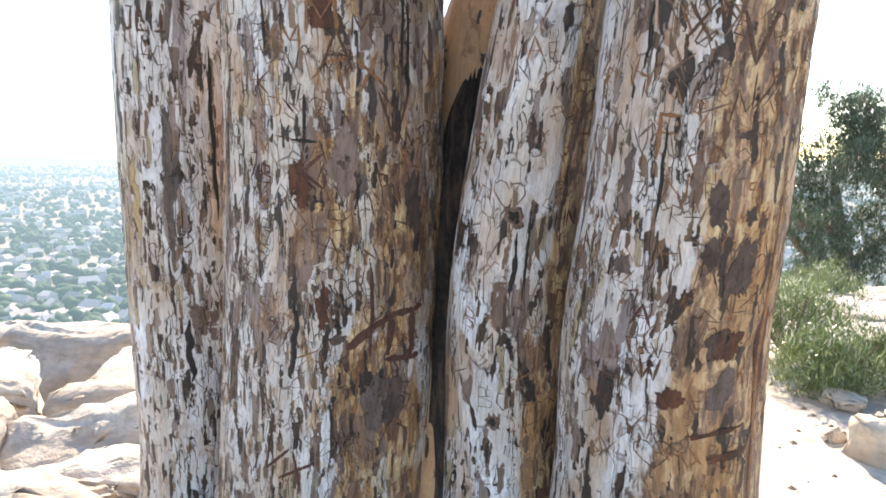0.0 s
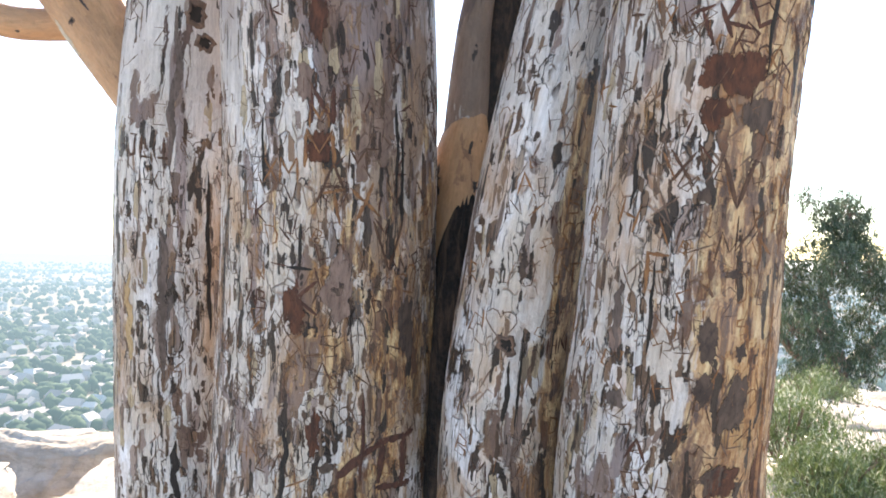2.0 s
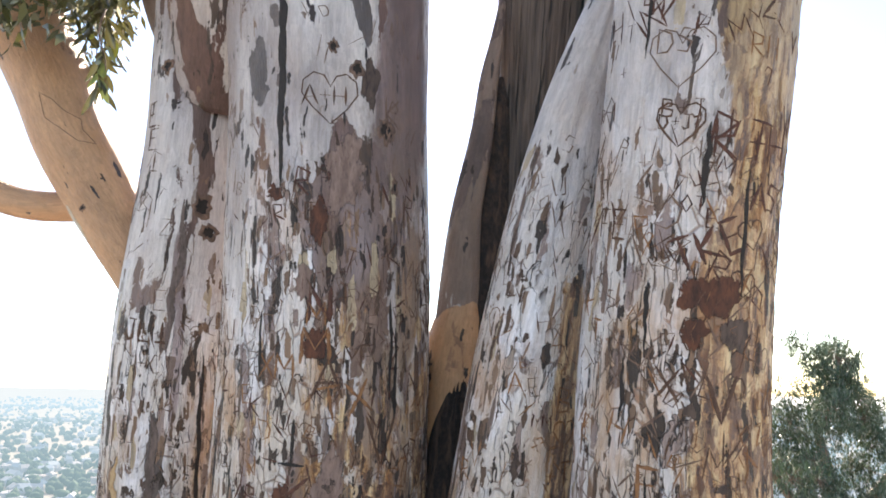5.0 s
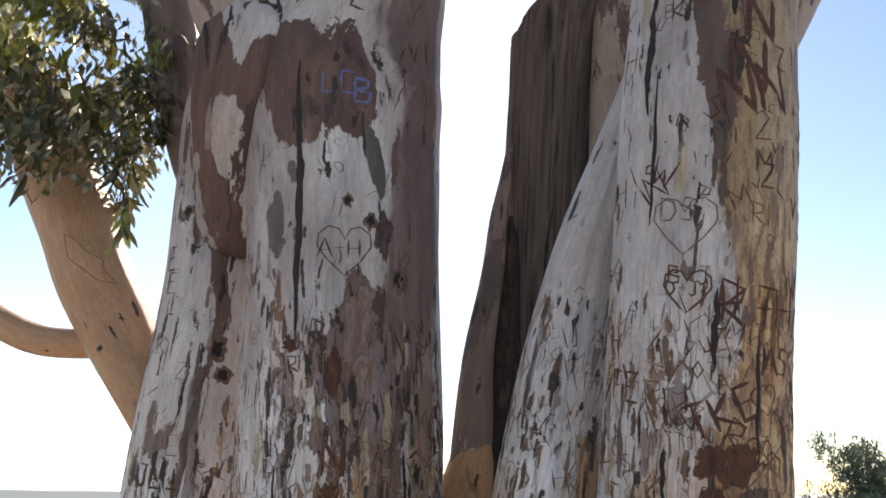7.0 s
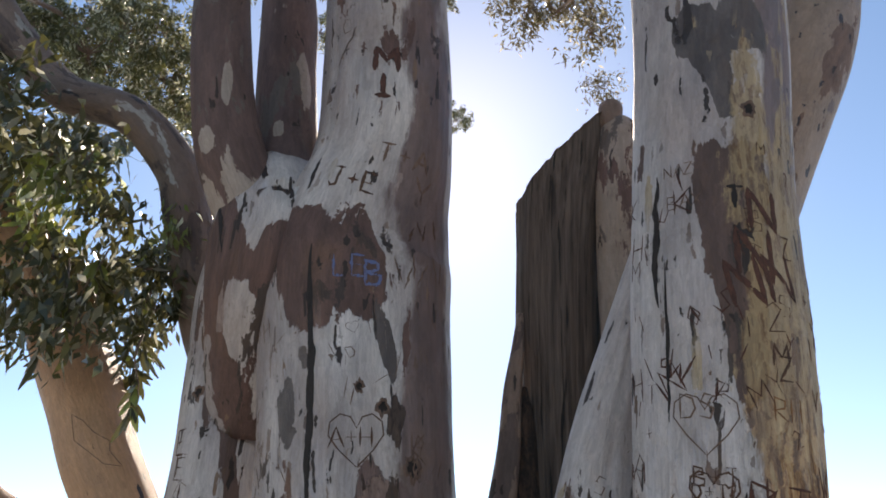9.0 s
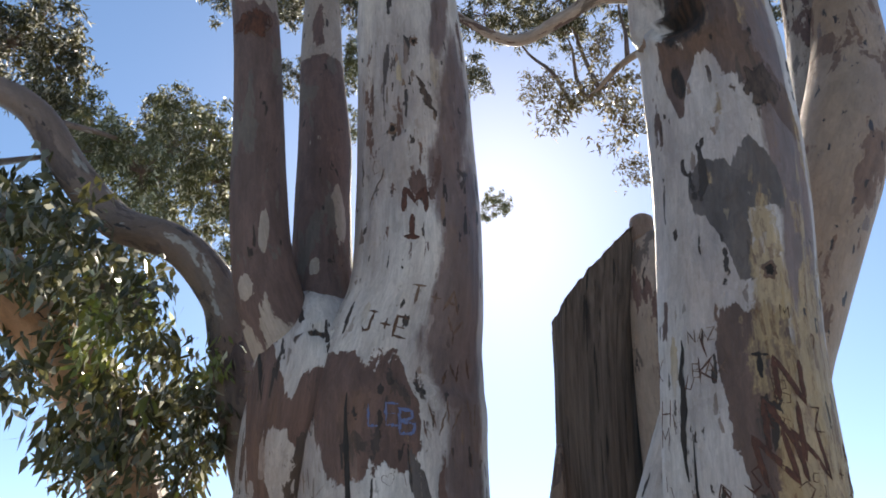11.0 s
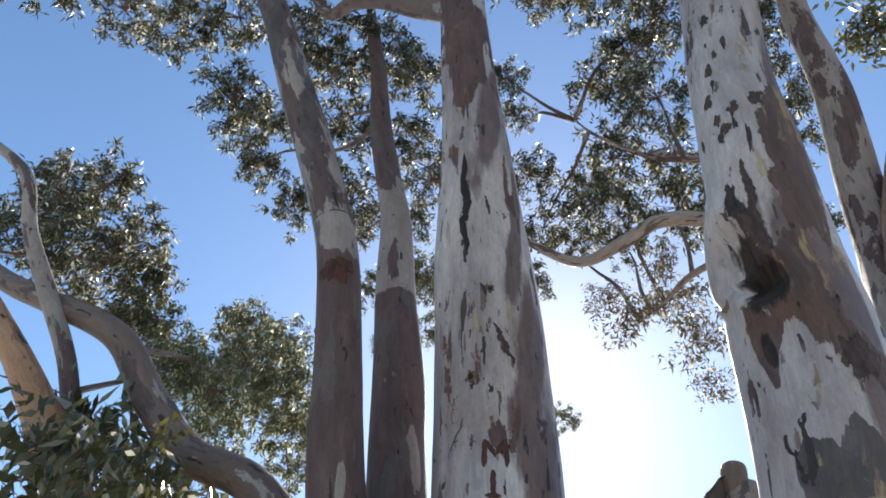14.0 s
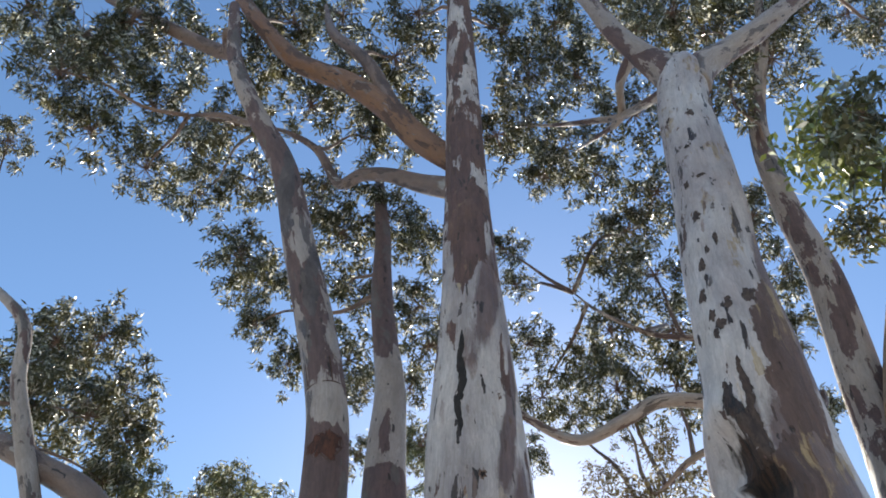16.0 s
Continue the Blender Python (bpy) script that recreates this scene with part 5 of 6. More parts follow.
blotch(main, (-0.22, 1.71, 1.25), 0.074, 0.171, PATCH)
blotch(main, (-0.05, 1.81, 1.15), 0.070, 0.195, STAIN)
blotch(main, (-0.28, 1.76, 0.89), 0.042, 0.126, RED)
blotch(main, (-0.29, 1.64, 1.71), 0.054, 0.122, PATCH)
carve(main, (-0.25, 1.64, 1.67), "N", 0.081, 0.012, CUT_RED)
carve(main, (-0.26, 1.65, 1.57), "M", 0.082, 0.012, CUT_RUST)
verts, faces = [], []
groove(main, (-0.10, 1.84, 0.81), [[(-.13, -.03), (-.07, .025), (.0, .05), (.09, .055)], [(.05, .05), (.045, -.07)], [(-.01, .04), (-.02, -.06)], [(-.03, -.07), (.075, -.078)]], .022, verts, faces, jitter=.3)
part("carved_letter", rimmed(mesh_of("carved_letter", verts, faces, CUT_RED), [1, 0, 1] * (len(verts) // 3)), None, main.ob, "bold red-brown carved strokes")
verts, faces = [], []
groove(tan_limb, (-1.17, 2.22, 2.30), [[(-.05, .12), (-.06, .03), (-.03, -.03), (.0, -.10), (.05, -.13), (.03, -.06), (.04, -.02), (.0, .03), (-.02, .08), (-.05, .12)]], .003, verts, faces)
part("scar", rimmed(mesh_of("scar", verts, faces, CUT_GREY), [1, 0, 1] * (len(verts) // 3)), None, tan_limb.ob, "thin outlined bark scar")
knot(tan_limb, (-1.06, 2.2, 2.0), .02, .02)
blotch(tan_limb, (-1.10, 2.22, 1.93), .05, .16, CREAM_PATCH, label="cream bare patch")


# ---- leaves ----
def leaf_cluster_mesh(name, seed, radius, tips, per_tip, length, width, material, droop=0.8, spread=0.30, wood=True):
    """Twigs fan out from one point; each tip carries a loose spray of hanging sickle leaves."""
    rng = random.Random(seed)
    verts, faces, mats = [], [], []
    def leaf(o, d, l, w):
        s = d.cross(Vector((rng.uniform(-1, 1), rng.uniform(-1, 1), rng.uniform(-1, 1))))
        if s.length < 1e-3:
            return
        s.normalize()
        bend = d.cross(s) * rng.uniform(-.18, .18) * l
        b = len(verts)
        verts.extend([o, o + d * l * .38 + s * w / 2 + bend * .6, o + d * l * .38 - s * w / 2 + bend * .6, o + d * l + bend * 0.2])
        faces.extend([(b, b + 1, b + 2), (b + 1, b + 3, b + 2)])
        mats.extend([0, 0])
    def stick(a, c, r):
        d = (c - a).normalized()
        s = d.orthogonal().normalized()
        t = d.cross(s)
        b = len(verts)
        for p, q in ((a, r), (c, r * .4)):
            for k in range(3):
                an = 2.0944 * k
                verts.append(p + (s * math.cos(an) + t * math.sin(an)) * q)
        for k in range(3):
            faces.append((b + k, b + (k + 1) % 3, b + 3 + (k + 1) % 3, b + 3 + k))
            mats.append(1)
    for _ in range(tips):
        d = Vector((rng.gauss(0, 1), rng.gauss(0, 1), rng.gauss(0.1, .8))).normalized()
        tip = d * radius * rng.uniform(.25, 1.0) ** 0.7
        if wood:
            mid = tip * .55 + Vector((rng.uniform(-.1, .1), rng.uniform(-.1, .1), .08)) * radius
            stick(Vector((0, 0, 0)), mid, radius * .012)
            stick(mid, tip, radius * .007)
        for _ in range(per_tip):
            o = tip + Vector((rng.gauss(0, 1), rng.gauss(0, 1), rng.gauss(0, 1))) * radius * spread * .5
            v = Vector((rng.gauss(0, .6), rng.gauss(0, .6), -droop + rng.gauss(0, .5)))
            leaf(o, v.normalized(), length * rng.uniform(.6, 1.25), width * rng.uniform(.7, 1.3))
    me = bpy.data.meshes.new(name)
    me.from_pydata([tuple(v) for v in verts], [], faces)
    me.materials.append(material)
    me.materials.append(TWIG)
    me.polygons.foreach_set("material_index", mats)
    me.update()
    return me


FAR = [leaf_cluster_mesh("foliage", 40 + k, 0.42, 36, 56, .082, .020, LEAF, 0.7, .175) for k in range(5)]
NEAR = [leaf_cluster_mesh("foliage", 60 + k, 0.17, 15, 10, .09, .027, LEAF_NEAR if k < 5 else LEAF_YOUNG, 0.9, .5) for k in range(6)]
REDDISH = [leaf_cluster_mesh("foliage", 70 + k, 0.25, 26, 24, .062, .017, LEAF_RED, 0.7, .32) for k in range(2)]
# same tufts as FAR in the leaf copy painted as if lit
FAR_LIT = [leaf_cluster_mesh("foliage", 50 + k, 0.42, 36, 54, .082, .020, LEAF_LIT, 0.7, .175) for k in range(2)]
FRESH = [leaf_cluster_mesh("foliage", 75 + k, 0.2, 30, 20, .066, .024, LEAF_YOUNG if k == 2 else LEAF_NEAR, 0.6, .4) for k in range(3)]
leaf_rng = random.Random(5)


def hold(x, y, z, r):
    """A thin crooked branch from the nearest wood to the middle of a tuft."""
    best = None
    for row in WOOD:
        slim = row[row[:, 3] < 0.13]
        if not len(slim):
            continue
        d = np.linalg.norm(slim[:, :3] - np.array((x, y, z - .5)), axis=1)
        k = int(d.argmin())
        if best is None or d[k] < best[0]:
            best = (d[k], slim[k])
    if best is None or best[0] > 1.3:
        return
    a, b = Vector(best[1][:3]), Vector((x, y, z))
    w = leaf_rng.uniform(-.12, .12) * (b - a).length
    side = (b - a).cross(Vector((0, 0, 1))).normalized()
    pts = [(*a, .020), (*(a.lerp(b, .35) + side * w), .015), (*(a.lerp(b, .7) - side * w * .6), .010), (*b, .004)]
    Limb("branchlet", pts, BARK_BROWN, tree, 7, .09, .1, 0, leaf_rng.randrange(60))


def leaves(spots, meshes, size, parent=tree, label="hanging narrow gum leaves"):
    for x, y, z, r in spots:
        ob = new("foliage", leaf_rng.choice(meshes))
        s = 0.93 * r / size
        ob.matrix_world = Matrix.LocRotScale((x, y, z), Euler((leaf_rng.uniform(-.25, .25), leaf_rng.uniform(-.25, .25), leaf_rng.uniform(0, 6.28))), (s, s, s * leaf_rng.uniform(.85, 1.1)))
        ob.parent = parent
        tagged(ob, label, kind="stuff")
        if meshes in (FAR, FAR_LIT) and leaf_rng.random() < .5:
            hold(x, y, z, r)


leaves([(-4.2, 0.4, 8.3, 0.44), (-4.2, 0.8, 9.0, 0.48), (-3.6, 0.8, 7.5, 0.39), (-4.1, 1.1, 9.1, 0.49), (-3.4, 1.4, 8.4, 0.44), (-3.7, 1.4, 7.8, 0.42), (-3.6, 2.1, 9.2, 0.50), (-3.2, 1.7, 7.6, 0.32), (-3.3, 2.4, 8.6, 0.37), (-2.8, 2.4, 8.9, 0.47), (-2.5, 1.5, 8.0, 0.40), (-3.5, 1.1, 9.6, 0.50), (-3.3, 0.6, 8.3, 0.42)], FAR, 0.42)
leaves([(-2.0, 0.8, 8.7, 0.42), (-1.7, 0.9, 9.4, 0.45), (-1.0, 1.0, 8.0, 0.37), (-2.5, 1.4, 9.2, 0.45), (-1.9, 1.5, 8.4, 0.41), (-1.4, 1.7, 8.1, 0.39), (-1.2, 2.1, 9.4, 0.46), (-0.8, 0.7, 8.2, 0.37), (-1.5, 1.4, 9.0, 0.43), (-2.4, 0.9, 8.9, 0.43)], FAR, 0.42)
leaves([(-2.5, 2.5, 7.4, 0.39), (-2.5, 3.0, 7.8, 0.42), (-2.1, 2.6, 6.5, 0.27), (-2.3, 3.7, 7.4, 0.31), (-1.6, 2.4, 7.6, 0.38), (-1.5, 2.7, 7.1, 0.36), (-1.8, 3.9, 7.7, 0.43), (-1.3, 3.2, 6.4, 0.21), (-1.0, 2.8, 8.0, 0.40), (-1.0, 3.3, 7.7, 0.40), (-0.8, 3.0, 6.7, 0.34), (-1.2, 4.2, 7.6, 0.29), (-1.7, 2.0, 7.5, 0.36), (-1.2, 2.3, 7.7, 0.38)], FAR, 0.42)
leaves([(-0.2, 3.0, 8.2, 0.28), (-0.1, 3.6, 8.5, 0.24), (-0.2, 1.7, 7.9, 0.37), (0.1, 2.1, 9.4, 0.45), (0.4, 2.1, 8.5, 0.41), (0.2, 2.2, 8.1, 0.31), (0.8, 2.7, 9.2, 0.46), (-0.1, 0.9, 8.2, 0.37), (0.4, 1.1, 9.2, 0.43), (0.6, 1.6, 9.1, 0.43), (0.1, 1.3, 8.1, 0.37), (0.9, 1.2, 9.7, 0.46), (1.0, 1.7, 8.2, 0.39), (1.1, 1.1, 8.6, 0.40)], FAR, 0.42)
leaves([(0.7, 2.9, 7.7, 0.39), (1.0, 2.9, 8.3, 0.42), (1.0, 2.6, 7.0, 0.34), (0.8, 3.8, 7.9, 0.43), (0.5, 3.6, 7.1, 0.38), (0.7, 3.5, 6.7, 0.37), (1.4, 3.8, 7.9, 0.44), (1.1, 3.3, 6.5, 0.35), (0.0, 3.7, 7.6, 0.33), (0.1, 4.1, 7.3, 0.33), (0.3, 3.5, 6.4, 0.23), (-0.1, 4.8, 7.2, 0.32), (-1.0, 3.9, 6.4, 0.27), (-1.5, 4.0, 6.5, 0.25), (1.3, 2.6, 8.5, 0.43), (0.7, 3.5, 6.3, 0.21)], FAR, 0.42)
leaves([(2.0, 2.6, 7.9, 0.40), (2.4, 3.2, 8.0, 0.35), (1.6, 1.3, 7.6, 0.36), (2.0, 1.1, 9.1, 0.44), (2.1, 1.3, 8.2, 0.39), (2.1, 3.1, 6.9, 0.25), (2.7, 4.4, 7.3, 0.30), (1.2, 0.8, 7.9, 0.36), (2.1, 1.1, 8.7, 0.42), (1.7, 1.2, 8.8, 0.42)], FAR, 0.42)
leaves([(1.2, 0.7, 5.0, 0.20), (1.4, 0.9, 5.2, 0.22), (1.2, 0.5, 4.7, 0.18), (1.5, 1.2, 5.1, 0.15)], FRESH, 0.2)
leaves([(2.5, 0.9, 7.9, 0.26), (2.4, 1.0, 8.5, 0.33), (2.4, 0.8, 7.1, 0.23)], FAR, 0.42)
leaves([(0.6, 3.5, 5.6, 0.25), (1.0, 3.7, 5.9, 0.27), (0.9, 3.1, 5.0, 0.22), (0.5, 3.8, 6.1, 0.18), (1.1, 3.7, 5.1, 0.16), (0.8, 3.0, 5.6, 0.16)], REDDISH, 0.25)
leaves([(-4.0, 2.9, 6.8, 0.42), (-4.5, 3.3, 7.0, 0.45), (-3.3, 2.6, 6.4, 0.37), (-3.9, 3.8, 7.2, 0.45), (-3.7, 3.4, 6.4, 0.41), (-3.3, 3.5, 6.2, 0.39), (-4.5, 3.8, 7.0, 0.46), (-3.3, 3.5, 5.8, 0.37), (-2.9, 4.5, 6.6, 0.29), (-4.4, 1.4, 7.7, 0.29), (-3.8, 2.7, 6.0, 0.37)], FAR, 0.42)
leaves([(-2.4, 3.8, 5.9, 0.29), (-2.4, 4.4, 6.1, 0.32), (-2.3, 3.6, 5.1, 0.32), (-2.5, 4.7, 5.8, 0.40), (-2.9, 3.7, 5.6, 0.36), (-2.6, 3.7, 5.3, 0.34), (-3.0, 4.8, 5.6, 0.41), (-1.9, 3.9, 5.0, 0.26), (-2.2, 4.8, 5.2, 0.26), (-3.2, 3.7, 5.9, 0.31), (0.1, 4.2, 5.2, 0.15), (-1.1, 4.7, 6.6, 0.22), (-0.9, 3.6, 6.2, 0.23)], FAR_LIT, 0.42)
leaves([(-2.2, 2.3, 3.9, 0.23), (-2.3, 2.6, 4.0, 0.25), (-2.0, 2.0, 3.6, 0.20), (-2.2, 2.8, 3.9, 0.25), (-2.1, 2.4, 3.6, 0.23), (-2.2, 2.0, 3.7, 0.22), (-2.0, 3.0, 4.0, 0.21), (-2.1, 2.1, 3.4, 0.21), (-2.0, 2.8, 3.7, 0.24)], NEAR, 0.142)
leaves([(-1.7, 1.7, 3.4, 0.18), (-1.7, 2.0, 3.6, 0.19), (-1.5, 1.6, 3.1, 0.16), (-1.6, 2.2, 3.4, 0.19), (-1.3, 2.0, 3.2, 0.14), (-1.2, 2.0, 3.0, 0.13), (-1.8, 2.3, 3.2, 0.20), (-1.5, 1.7, 2.8, 0.16), (-1.5, 2.3, 3.0, 0.19), (-1.3, 2.4, 2.9, 0.19), (-1.0, 2.0, 2.8, 0.11), (-1.1, 2.6, 3.1, 0.13), (-1.4, 2.0, 2.7, 0.17), (-0.9, 2.3, 2.9, 0.09)], NEAR, 0.17)
leaves([(-1.4, 2.0, 3.1, 0.17), (-1.6, 2.3, 3.0, 0.19), (-1.2, 2.0, 2.6, 0.15), (-1.3, 2.5, 3.0, 0.19), (-1.1, 2.3, 2.7, 0.12), (-1.0, 2.1, 3.0, 0.12), (-1.6, 2.2, 3.4, 0.19), (-1.2, 1.8, 3.1, 0.15), (-1.6, 2.3, 2.7, 0.12), (-1.3, 2.5, 2.6, 0.11), (-1.0, 2.1, 2.7, 0.10)], NEAR, 0.17)
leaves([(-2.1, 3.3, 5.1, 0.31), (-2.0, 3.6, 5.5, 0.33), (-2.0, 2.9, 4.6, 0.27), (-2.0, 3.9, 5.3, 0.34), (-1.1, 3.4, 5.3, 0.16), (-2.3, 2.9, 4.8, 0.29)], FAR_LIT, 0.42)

def one_leaf_mesh(length, width, material):
    """A single sickle leaf with a folded midrib."""
    n = 6
    verts, faces = [], []
    for k in range(n + 1):
        u = k / n
        w = width / 2 * math.sin(math.pi * min(1, u * .92 + .06)) ** 0.8
        x, z = .18 * length * u * u, -length * u
        verts += [(x - w, .006, z), (x, 0, z), (x + w, .006, z)]
    for k in range(n):
        faces += [(3 * k, 3 * k + 1, 3 * k + 4, 3 * k + 3), (3 * k + 1, 3 * k + 2, 3 * k + 5, 3 * k + 4)]
    return mesh_of("leaf", verts, faces, material)


LEAVES = [one_leaf_mesh(.095, .024, LEAF), one_leaf_mesh(.08, .028, LEAF_YOUNG), one_leaf_mesh(.11, .022, LEAF), one_leaf_mesh(.07, .03, LEAF)]
spray_rng = random.Random(77)


def spray(x, y, z, length, count):
    """A thin hanging twig with single leaves along it."""
    lean = Vector((spray_rng.uniform(-.4, .4), spray_rng.uniform(-.3, .3), -1)).normalized()
    start = Vector((x, y, z))
    pts = [(*(start + lean * length * u + Vector((.02 * math.sin(5 * u + x * 9), 0, .01)))[:], .004 * (1 - .7 * u)) for u in (0, .33, .66, 1)]
    twig = Limb("twig", pts, TWIG, tree, 6, .05, .05, 0, 3)
    for k in range(count):
        u = spray_rng.uniform(.05, 1)
        p = start + lean * length * u
        ob = new("leaf", spray_rng.choice(LEAVES))
        ob.parent = twig.ob
        ob.matrix_basis = Matrix.LocRotScale(p, Euler((spray_rng.uniform(-.8, .8), spray_rng.uniform(-.8, .8), spray_rng.uniform(0, 6.28))), Vector((1, 1, 1)) * spray_rng.uniform(.7, 1.15))


for x, y, z in ((-1.08, 2.25, 2.85), (-1.16, 2.4, 2.75), (-1.02, 2.1, 2.6), (-1.12, 2.5, 2.9), (-1.35, 2.2, 2.75), (-1.25, 2.15, 2.95), (-1.0, 2.1, 2.9), (-1.45, 2.0, 3.0), (-.93, 2.1, 2.95), (-1.3, 2.0, 2.85)):
    spray(x, y, z, spray_rng.uniform(.2, .36), 16)
for x, y, z in ((1.2, .72, 5.0), (1.38, .9, 5.15), (1.25, .55, 4.8), (1.5, 1.15, 5.1), (1.3, .8, 4.95)):
    spray(x, y, z, .25, 14)

# ---- rocks, bushes and the tree beyond ----
def rock_mesh(seed, size, material):
    """A broken sandstone block: a hull of a few corners, split finely and weathered."""
    rng = random.Random(seed)
    bm = bmesh.new()
    for _ in range(22):
        v = Vector((rng.uniform(-1, 1), rng.uniform(-1, 1), rng.choice((-1, 1)) * rng.uniform(.6, 1)))
        bm.verts.new((v.x * size[0] / 2, v.y * size[1] / 2, v.z * size[2] / 2))
    hull = bmesh.ops.convex_hull(bm, input=bm.verts[:])
    bmesh.ops.delete(bm, geom=list({e for e in hull["geom_interior"] + hull["geom_unused"] if isinstance(e, bmesh.types.BMVert)}), context="VERTS")
    bmesh.ops.bevel(bm, geom=bm.edges[:], offset=min(size) * .05, segments=2, affect="EDGES", clamp_overlap=True)
    bmesh.ops.triangulate(bm, faces=bm.faces[:])
    for _ in range(3):
        long = [e for e in bm.edges if e.calc_length() > 0.05]
        if long:
            bmesh.ops.subdivide_edges(bm, edges=long, cuts=1)
            bmesh.ops.triangulate(bm, faces=bm.faces[:])
    bm.normal_update()
    for v in bm.verts:
        p = v.co
        k = noise.noise(p * 3.0 + Vector((seed, 0, 0))) * .06 + noise.noise(p * 9.0 + Vector((0, seed, 0))) * .028
        k += .02 * max(-.6, min(.6, 2 * math.sin(p.z * 30 + 3 * noise.noise(p * 2.0))))
        v.co = p + v.normal * k
    for f in bm.faces:
        f.smooth = True
    me = bpy.data.meshes.new("rock")
    bm.to_mesh(me)
    bm.free()
    me.materials.append(material)
    return me


def rock(x, y, z, size, turn, seed, label="pale sunlit sandstone slab on the hillside", tip=(0, 0)):
    ob = new("rock", rock_mesh(seed, size, ROCK))
    ob.matrix_world = pose(x, y, z, tip[0], tip[1], turn)
    return tagged(ob, label, "rock", "sandstone rocks")


for n_, (x, y, z, sx, sy, sz, turn) in enumerate((
        (-2.6, 5.2, -.42, 2.3, 1.3, .8, 10), (-2.45, 4.1, -.25, 1.3, 1.0, .6, -25), (-1.7, 4.35, -.36, 1.3, .9, .6, 30), (-3.5, 4.7, -.3, 1.4, 1.2, .7, 60),
        (-1.42, 3.45, -.30, 1.35, .95, .62, 12), (-2.15, 3.3, -.32, .8, .7, .62, 75), (-1.22, 2.92, -.22, .85, .5, .46, -10), (-.92, 3.0, -.2, .6, .5, .44, 40),
        (-1.5, 2.6, -.16, .8, .5, .42, 15), (-1.02, 2.42, -.16, 1.0, .5, .38, -6), (-1.85, 2.5, -.14, .7, .6, .46, 50), (-1.3, 5.6, -.65, 1.8, 1.2, .8, 80), (-4.2, 5.8, -.6, 1.9, 1.4, 1.0, 20))):
    rock(x, y, z, (sx, sy, sz), turn, 100 + n_, tip=(4 * (n_ % 3 - 1), 5 * (n_ % 2)))
for n_, (x, y, z, sx, sy, sz, turn) in enumerate(((2.0, 2.95, .08, .34, .3, .24, 20), (4.0, 5.9, -.22, 1.1, .9, .5, 40), (2.15, 3.5, .02, .2, .16, .12, 70), (1.85, 3.1, .0, .12, .1, .08, 10), (5.2, 8.0, -.6, 1.5, 1.2, .7, 10))):
    rock(x, y, z, (sx, sy, sz), turn, 130 + n_, "pale sandstone boulder beside the bushes")


def bush(x, y, z, size, seed, label):
    top = tagged(new("bush"), label, "bush", "low green bushes")
    top.location = (x, y, z)
    rng = random.Random(seed)
    bm = bmesh.new()
    for _ in range(26):
        a, l = rng.uniform(0, 6.28), size * rng.uniform(.5, 1.0)
        t = Vector((math.cos(a) * l * .55, math.sin(a) * l * .55, l * .8))
        m = Matrix.Translation(t / 2) @ t.to_track_quat("Z", "Y").to_matrix().to_4x4()
        bmesh.ops.create_cone(bm, segments=4, radius1=size * .014, radius2=size * .004, depth=t.length, matrix=m)
    part("woody_base", bm, TWIG, top)
    for k in range(9):
        me = leaf_cluster_mesh("foliage", seed * 10 + k, size * .34, 34, 22, .05, .007, LEAF_BUSH, -1.0, .35, False)
        ob = tagged(part("foliage", me, None, top), kind="stuff")
        a, q = 2 * math.pi * k / 8, (0 if k == 8 else size * .36)
        ob.location = (math.cos(a) * q, math.sin(a) * q, size * (.62 if k == 8 else rng.uniform(.28, .5)))


bush(2.35, 4.45, .0, .62, 3, "light green wispy bush on pale dirt")
bush(2.2, 3.75, -.02, .46, 4, "grey-green wispy bush on pale dirt")
bush(2.75, 3.85, -.02, .5, 5, "grey-green wispy bush on pale dirt")
bush(3.6, 7.4, -.45, .7, 6, "dusty green bush below a tree")
bush(4.6, 7.9, -.45, .7, 7, "dusty green bush below a tree")

pepper = tagged(new("pepper_tree"), "dark green drooping tree on the hill edge", "tree")
px, py, pz = 7.0, 11.6, -1.3
Limb("trunk", [(px, py, pz - .4, .22), (px + .1, py, pz + .8, .17), (px - .05, py, pz + 1.5, .12), (px - .2, py, pz + 2.4, .05)], BARK_BROWN, pepper, 20, .1, .1, 0, 41)
Limb("limb", [(px, py, pz + .7, .1), (px + .7, py, pz + 1.3, .08), (px + 1.3, py - .1, pz + 2.0, .04)], BARK_BROWN, pepper, 14, .1, .1, 0, 42)
Limb("limb", [(px, py, pz + .8, .1), (px - .7, py, pz + 1.2, .08), (px - 1.2, py + .1, pz + 2.2, .04)], BARK_BROWN, pepper, 14, .1, .1, 0, 43)
DROOP = [leaf_cluster_mesh("foliage", 300 + k, 0.55, 26, 26, .12, .028, LEAF_DARK, 1.3, .28) for k in range(3)]
prng = random.Random(8)
for lx, lz, lr, many in ((-.35, 3.35, .55, 8), (-.2, 2.7, .9, 14), (1.0, 2.5, .95, 13), (-1.1, 1.9, .9, 13), (.2, 1.7, 1.1, 16), (1.7, 1.5, .95, 13), (-.7, .9, .8, 10), (1.1, .8, .8, 9)):
    for k in range(many):
        v = Vector((prng.gauss(0, 1), prng.gauss(0, 1), prng.gauss(0, 1))).normalized() * lr * prng.random() ** .5
        ob = new("foliage", prng.choice(DROOP))
        ob.matrix_world = Matrix.LocRotScale((px + lx + v.x, py - .5 + v.y, pz + lz + v.z), Euler((0, 0, prng.uniform(0, 6.28))), Vector((1, 1, 1)) * prng.uniform(.4, .8))
        ob.parent = pepper
        tagged(ob, "drooping dark green foliage", kind="stuff")


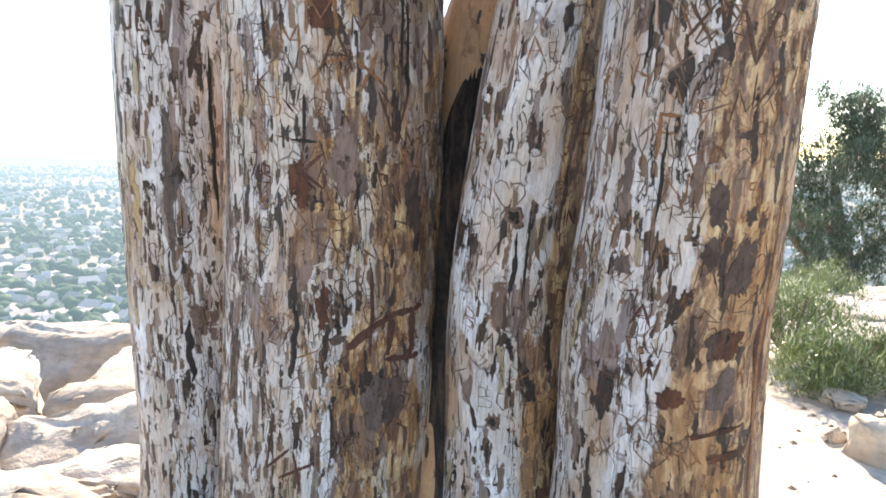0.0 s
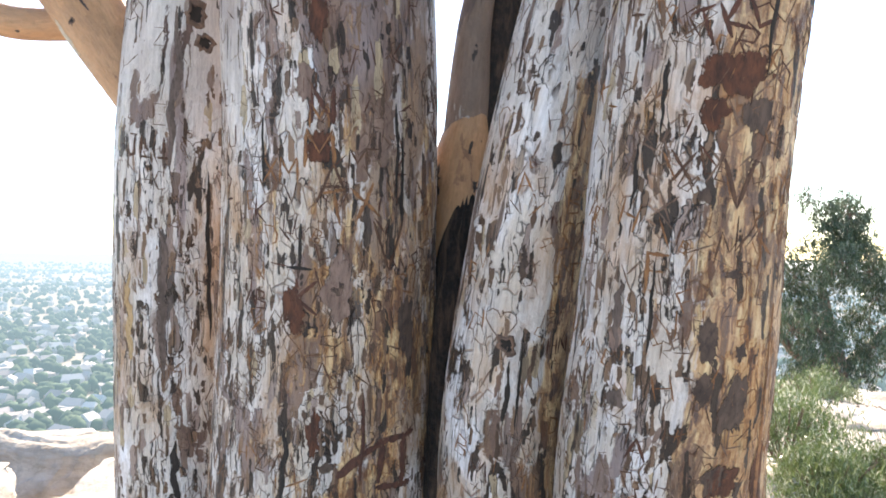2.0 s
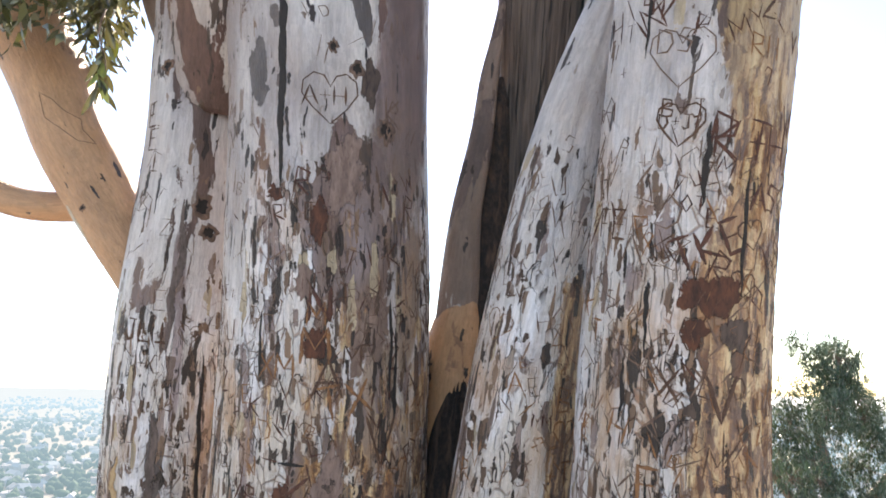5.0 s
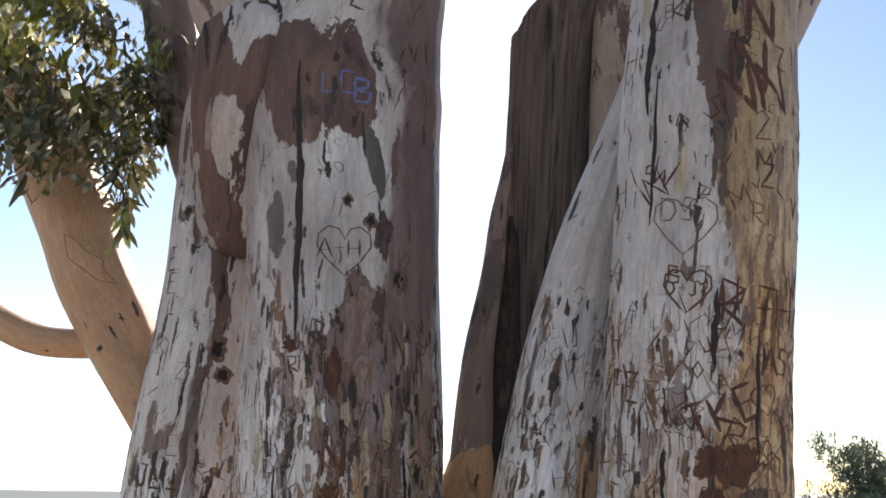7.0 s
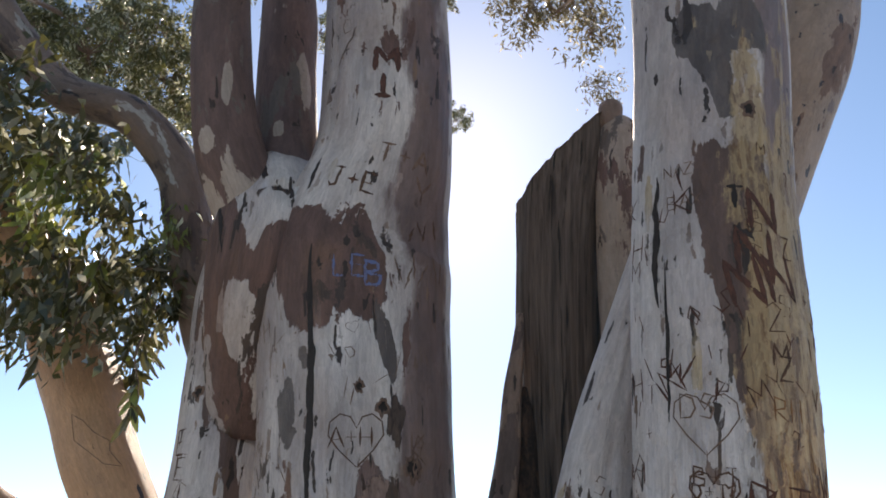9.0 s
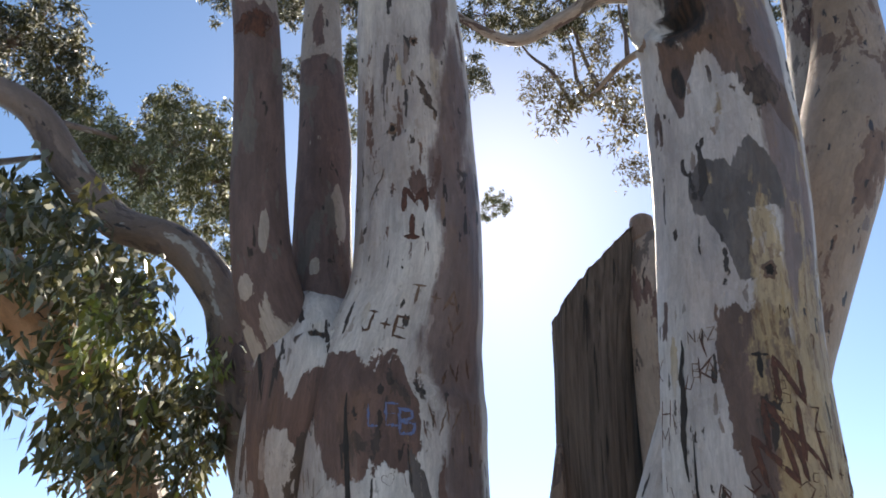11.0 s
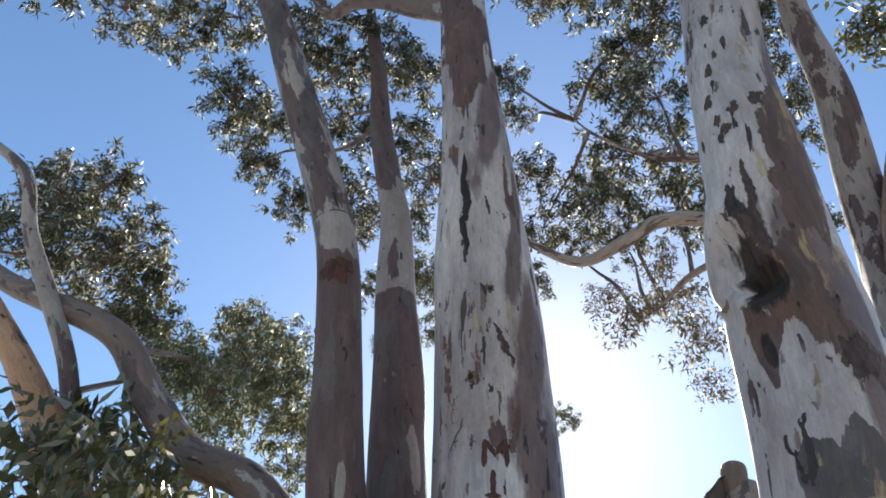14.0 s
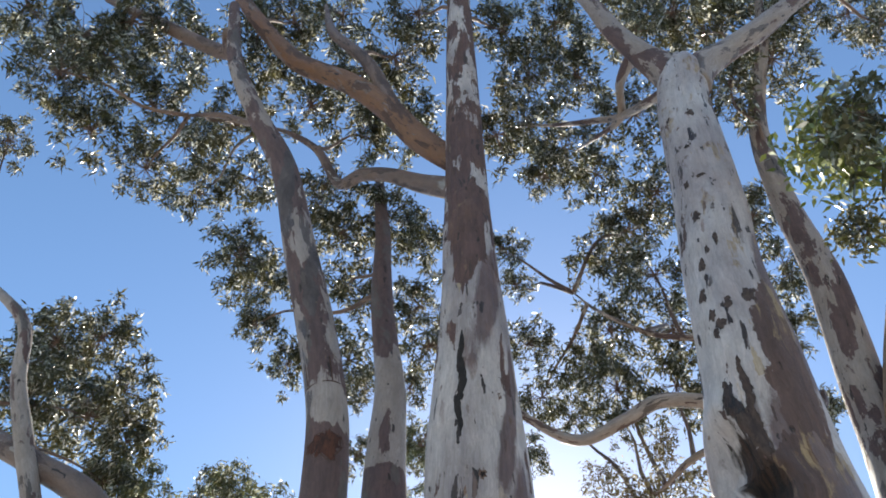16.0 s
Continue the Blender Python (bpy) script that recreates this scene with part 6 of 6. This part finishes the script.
def gravel():
    """Loose chips and litter on the path."""
    rng = random.Random(31)
    verts, faces = [], []
    for _ in range(900):
        x, y = rng.uniform(.8, 5), rng.uniform(1.5, 8)
        r = rng.uniform(.006, .03) * rng.uniform(.5, 1.2)
        z = ground_height(x, y)
        b = len(verts)
        for k in range(5):
            a = 1.2566 * k + rng.uniform(-.3, .3)
            verts.append((x + r * math.cos(a), y + r * math.sin(a) * .8, z - .004))
        verts.append((x + rng.uniform(-.3, .3) * r, y, z + r * rng.uniform(.4, .8)))
        faces += [(b + k, b + (k + 1) % 5, b + 5) for k in range(5)]
    tagged(new("gravel", mesh_of("gravel", verts, faces, LITTER, False)), "brown stone chips and litter on pale dirt", "gravel", kind="stuff")


gravel()


# ---- the town in the valley ----
def town():
    rng = random.Random(21)
    hv, hf, tv, tf = [], [], [], []
    ico = bmesh.new()
    bmesh.ops.create_icosphere(ico, subdivisions=1, radius=1)
    iv, jf = [v.co.copy() for v in ico.verts], [tuple(v.index for v in f.verts) for f in ico.faces]
    ico.free()
    for _ in range(6000):
        r = 140 * (14 ** rng.random())
        a = radians(rng.uniform(-62, 62))
        x, y = r * math.sin(a), r * math.cos(a)
        z = ground_height(x, y)
        w, d, h = rng.uniform(3.5, 8.5), rng.uniform(3.2, 5.2), rng.uniform(1.8, 2.8)
        t, roof = rng.uniform(0, 3.14), rng.choice((0.3, 1.2, 1.7))
        b = len(hv)
        for u, v, q in ((-1, -1, -2), (1, -1, -2), (1, 1, -2), (-1, 1, -2), (-1, -1, h), (1, -1, h), (1, 1, h), (-1, 1, h), (-.8, 0, h + roof), (.8, 0, h + roof)):
            uu, vv = u * w / 2, v * d / 2
            hv.append((x + uu * math.cos(t) - vv * math.sin(t), y + uu * math.sin(t) + vv * math.cos(t), z + q))
        hf += [tuple(b + i for i in f) for f in ((0, 1, 5, 4), (1, 2, 6, 5), (2, 3, 7, 6), (3, 0, 4, 7), (4, 5, 9, 8), (6, 7, 8, 9), (5, 6, 9), (7, 4, 8))]
    for _ in range(24000):
        r = 75 * (26 ** rng.random())
        a = radians(rng.uniform(-62, 62))
        x, y = r * math.sin(a), r * math.cos(a)
        z, s = ground_height(x, y), rng.uniform(0.9, 2.9)
        b = len(tv)
        for v in iv:
            k = s * rng.uniform(.7, 1.25)
            tv.append((x + v.x * k, y + v.y * k, z + s * .7 + v.z * k * rng.uniform(.7, 1.3)))
        tf += [tuple(b + i for i in f) for f in jf]
    tagged(new("town_houses", mesh_of("town_houses", hv, hf, ROOF, False)), "pale low houses across the valley, haze put into their colour", "houses", kind="stuff")
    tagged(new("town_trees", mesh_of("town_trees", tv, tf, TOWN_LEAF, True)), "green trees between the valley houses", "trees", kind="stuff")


town()


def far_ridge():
    # backdrop ring that emits light; the pale haze is its glow
    g = Graph("glowing_haze")
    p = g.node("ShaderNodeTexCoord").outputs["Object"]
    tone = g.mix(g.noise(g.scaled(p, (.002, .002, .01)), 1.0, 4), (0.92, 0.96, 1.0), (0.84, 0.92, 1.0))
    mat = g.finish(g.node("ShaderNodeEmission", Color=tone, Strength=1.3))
    verts, faces, n = [], [], 160
    for k in range(n):
        a = 2 * math.pi * k / n
        top = 25 + 55 * noise.fractal(Vector((math.cos(a) * 5, math.sin(a) * 5, 2)), 1.0, 2.0, 4)
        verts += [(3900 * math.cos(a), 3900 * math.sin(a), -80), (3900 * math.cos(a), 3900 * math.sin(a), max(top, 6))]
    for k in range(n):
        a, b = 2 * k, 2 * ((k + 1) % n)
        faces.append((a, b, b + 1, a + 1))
    tagged(new("backdrop", mesh_of("backdrop", verts, faces, mat)), "pale glowing hill backdrop, horizon haze put in as emission", "hills", kind="structure")


far_ridge()
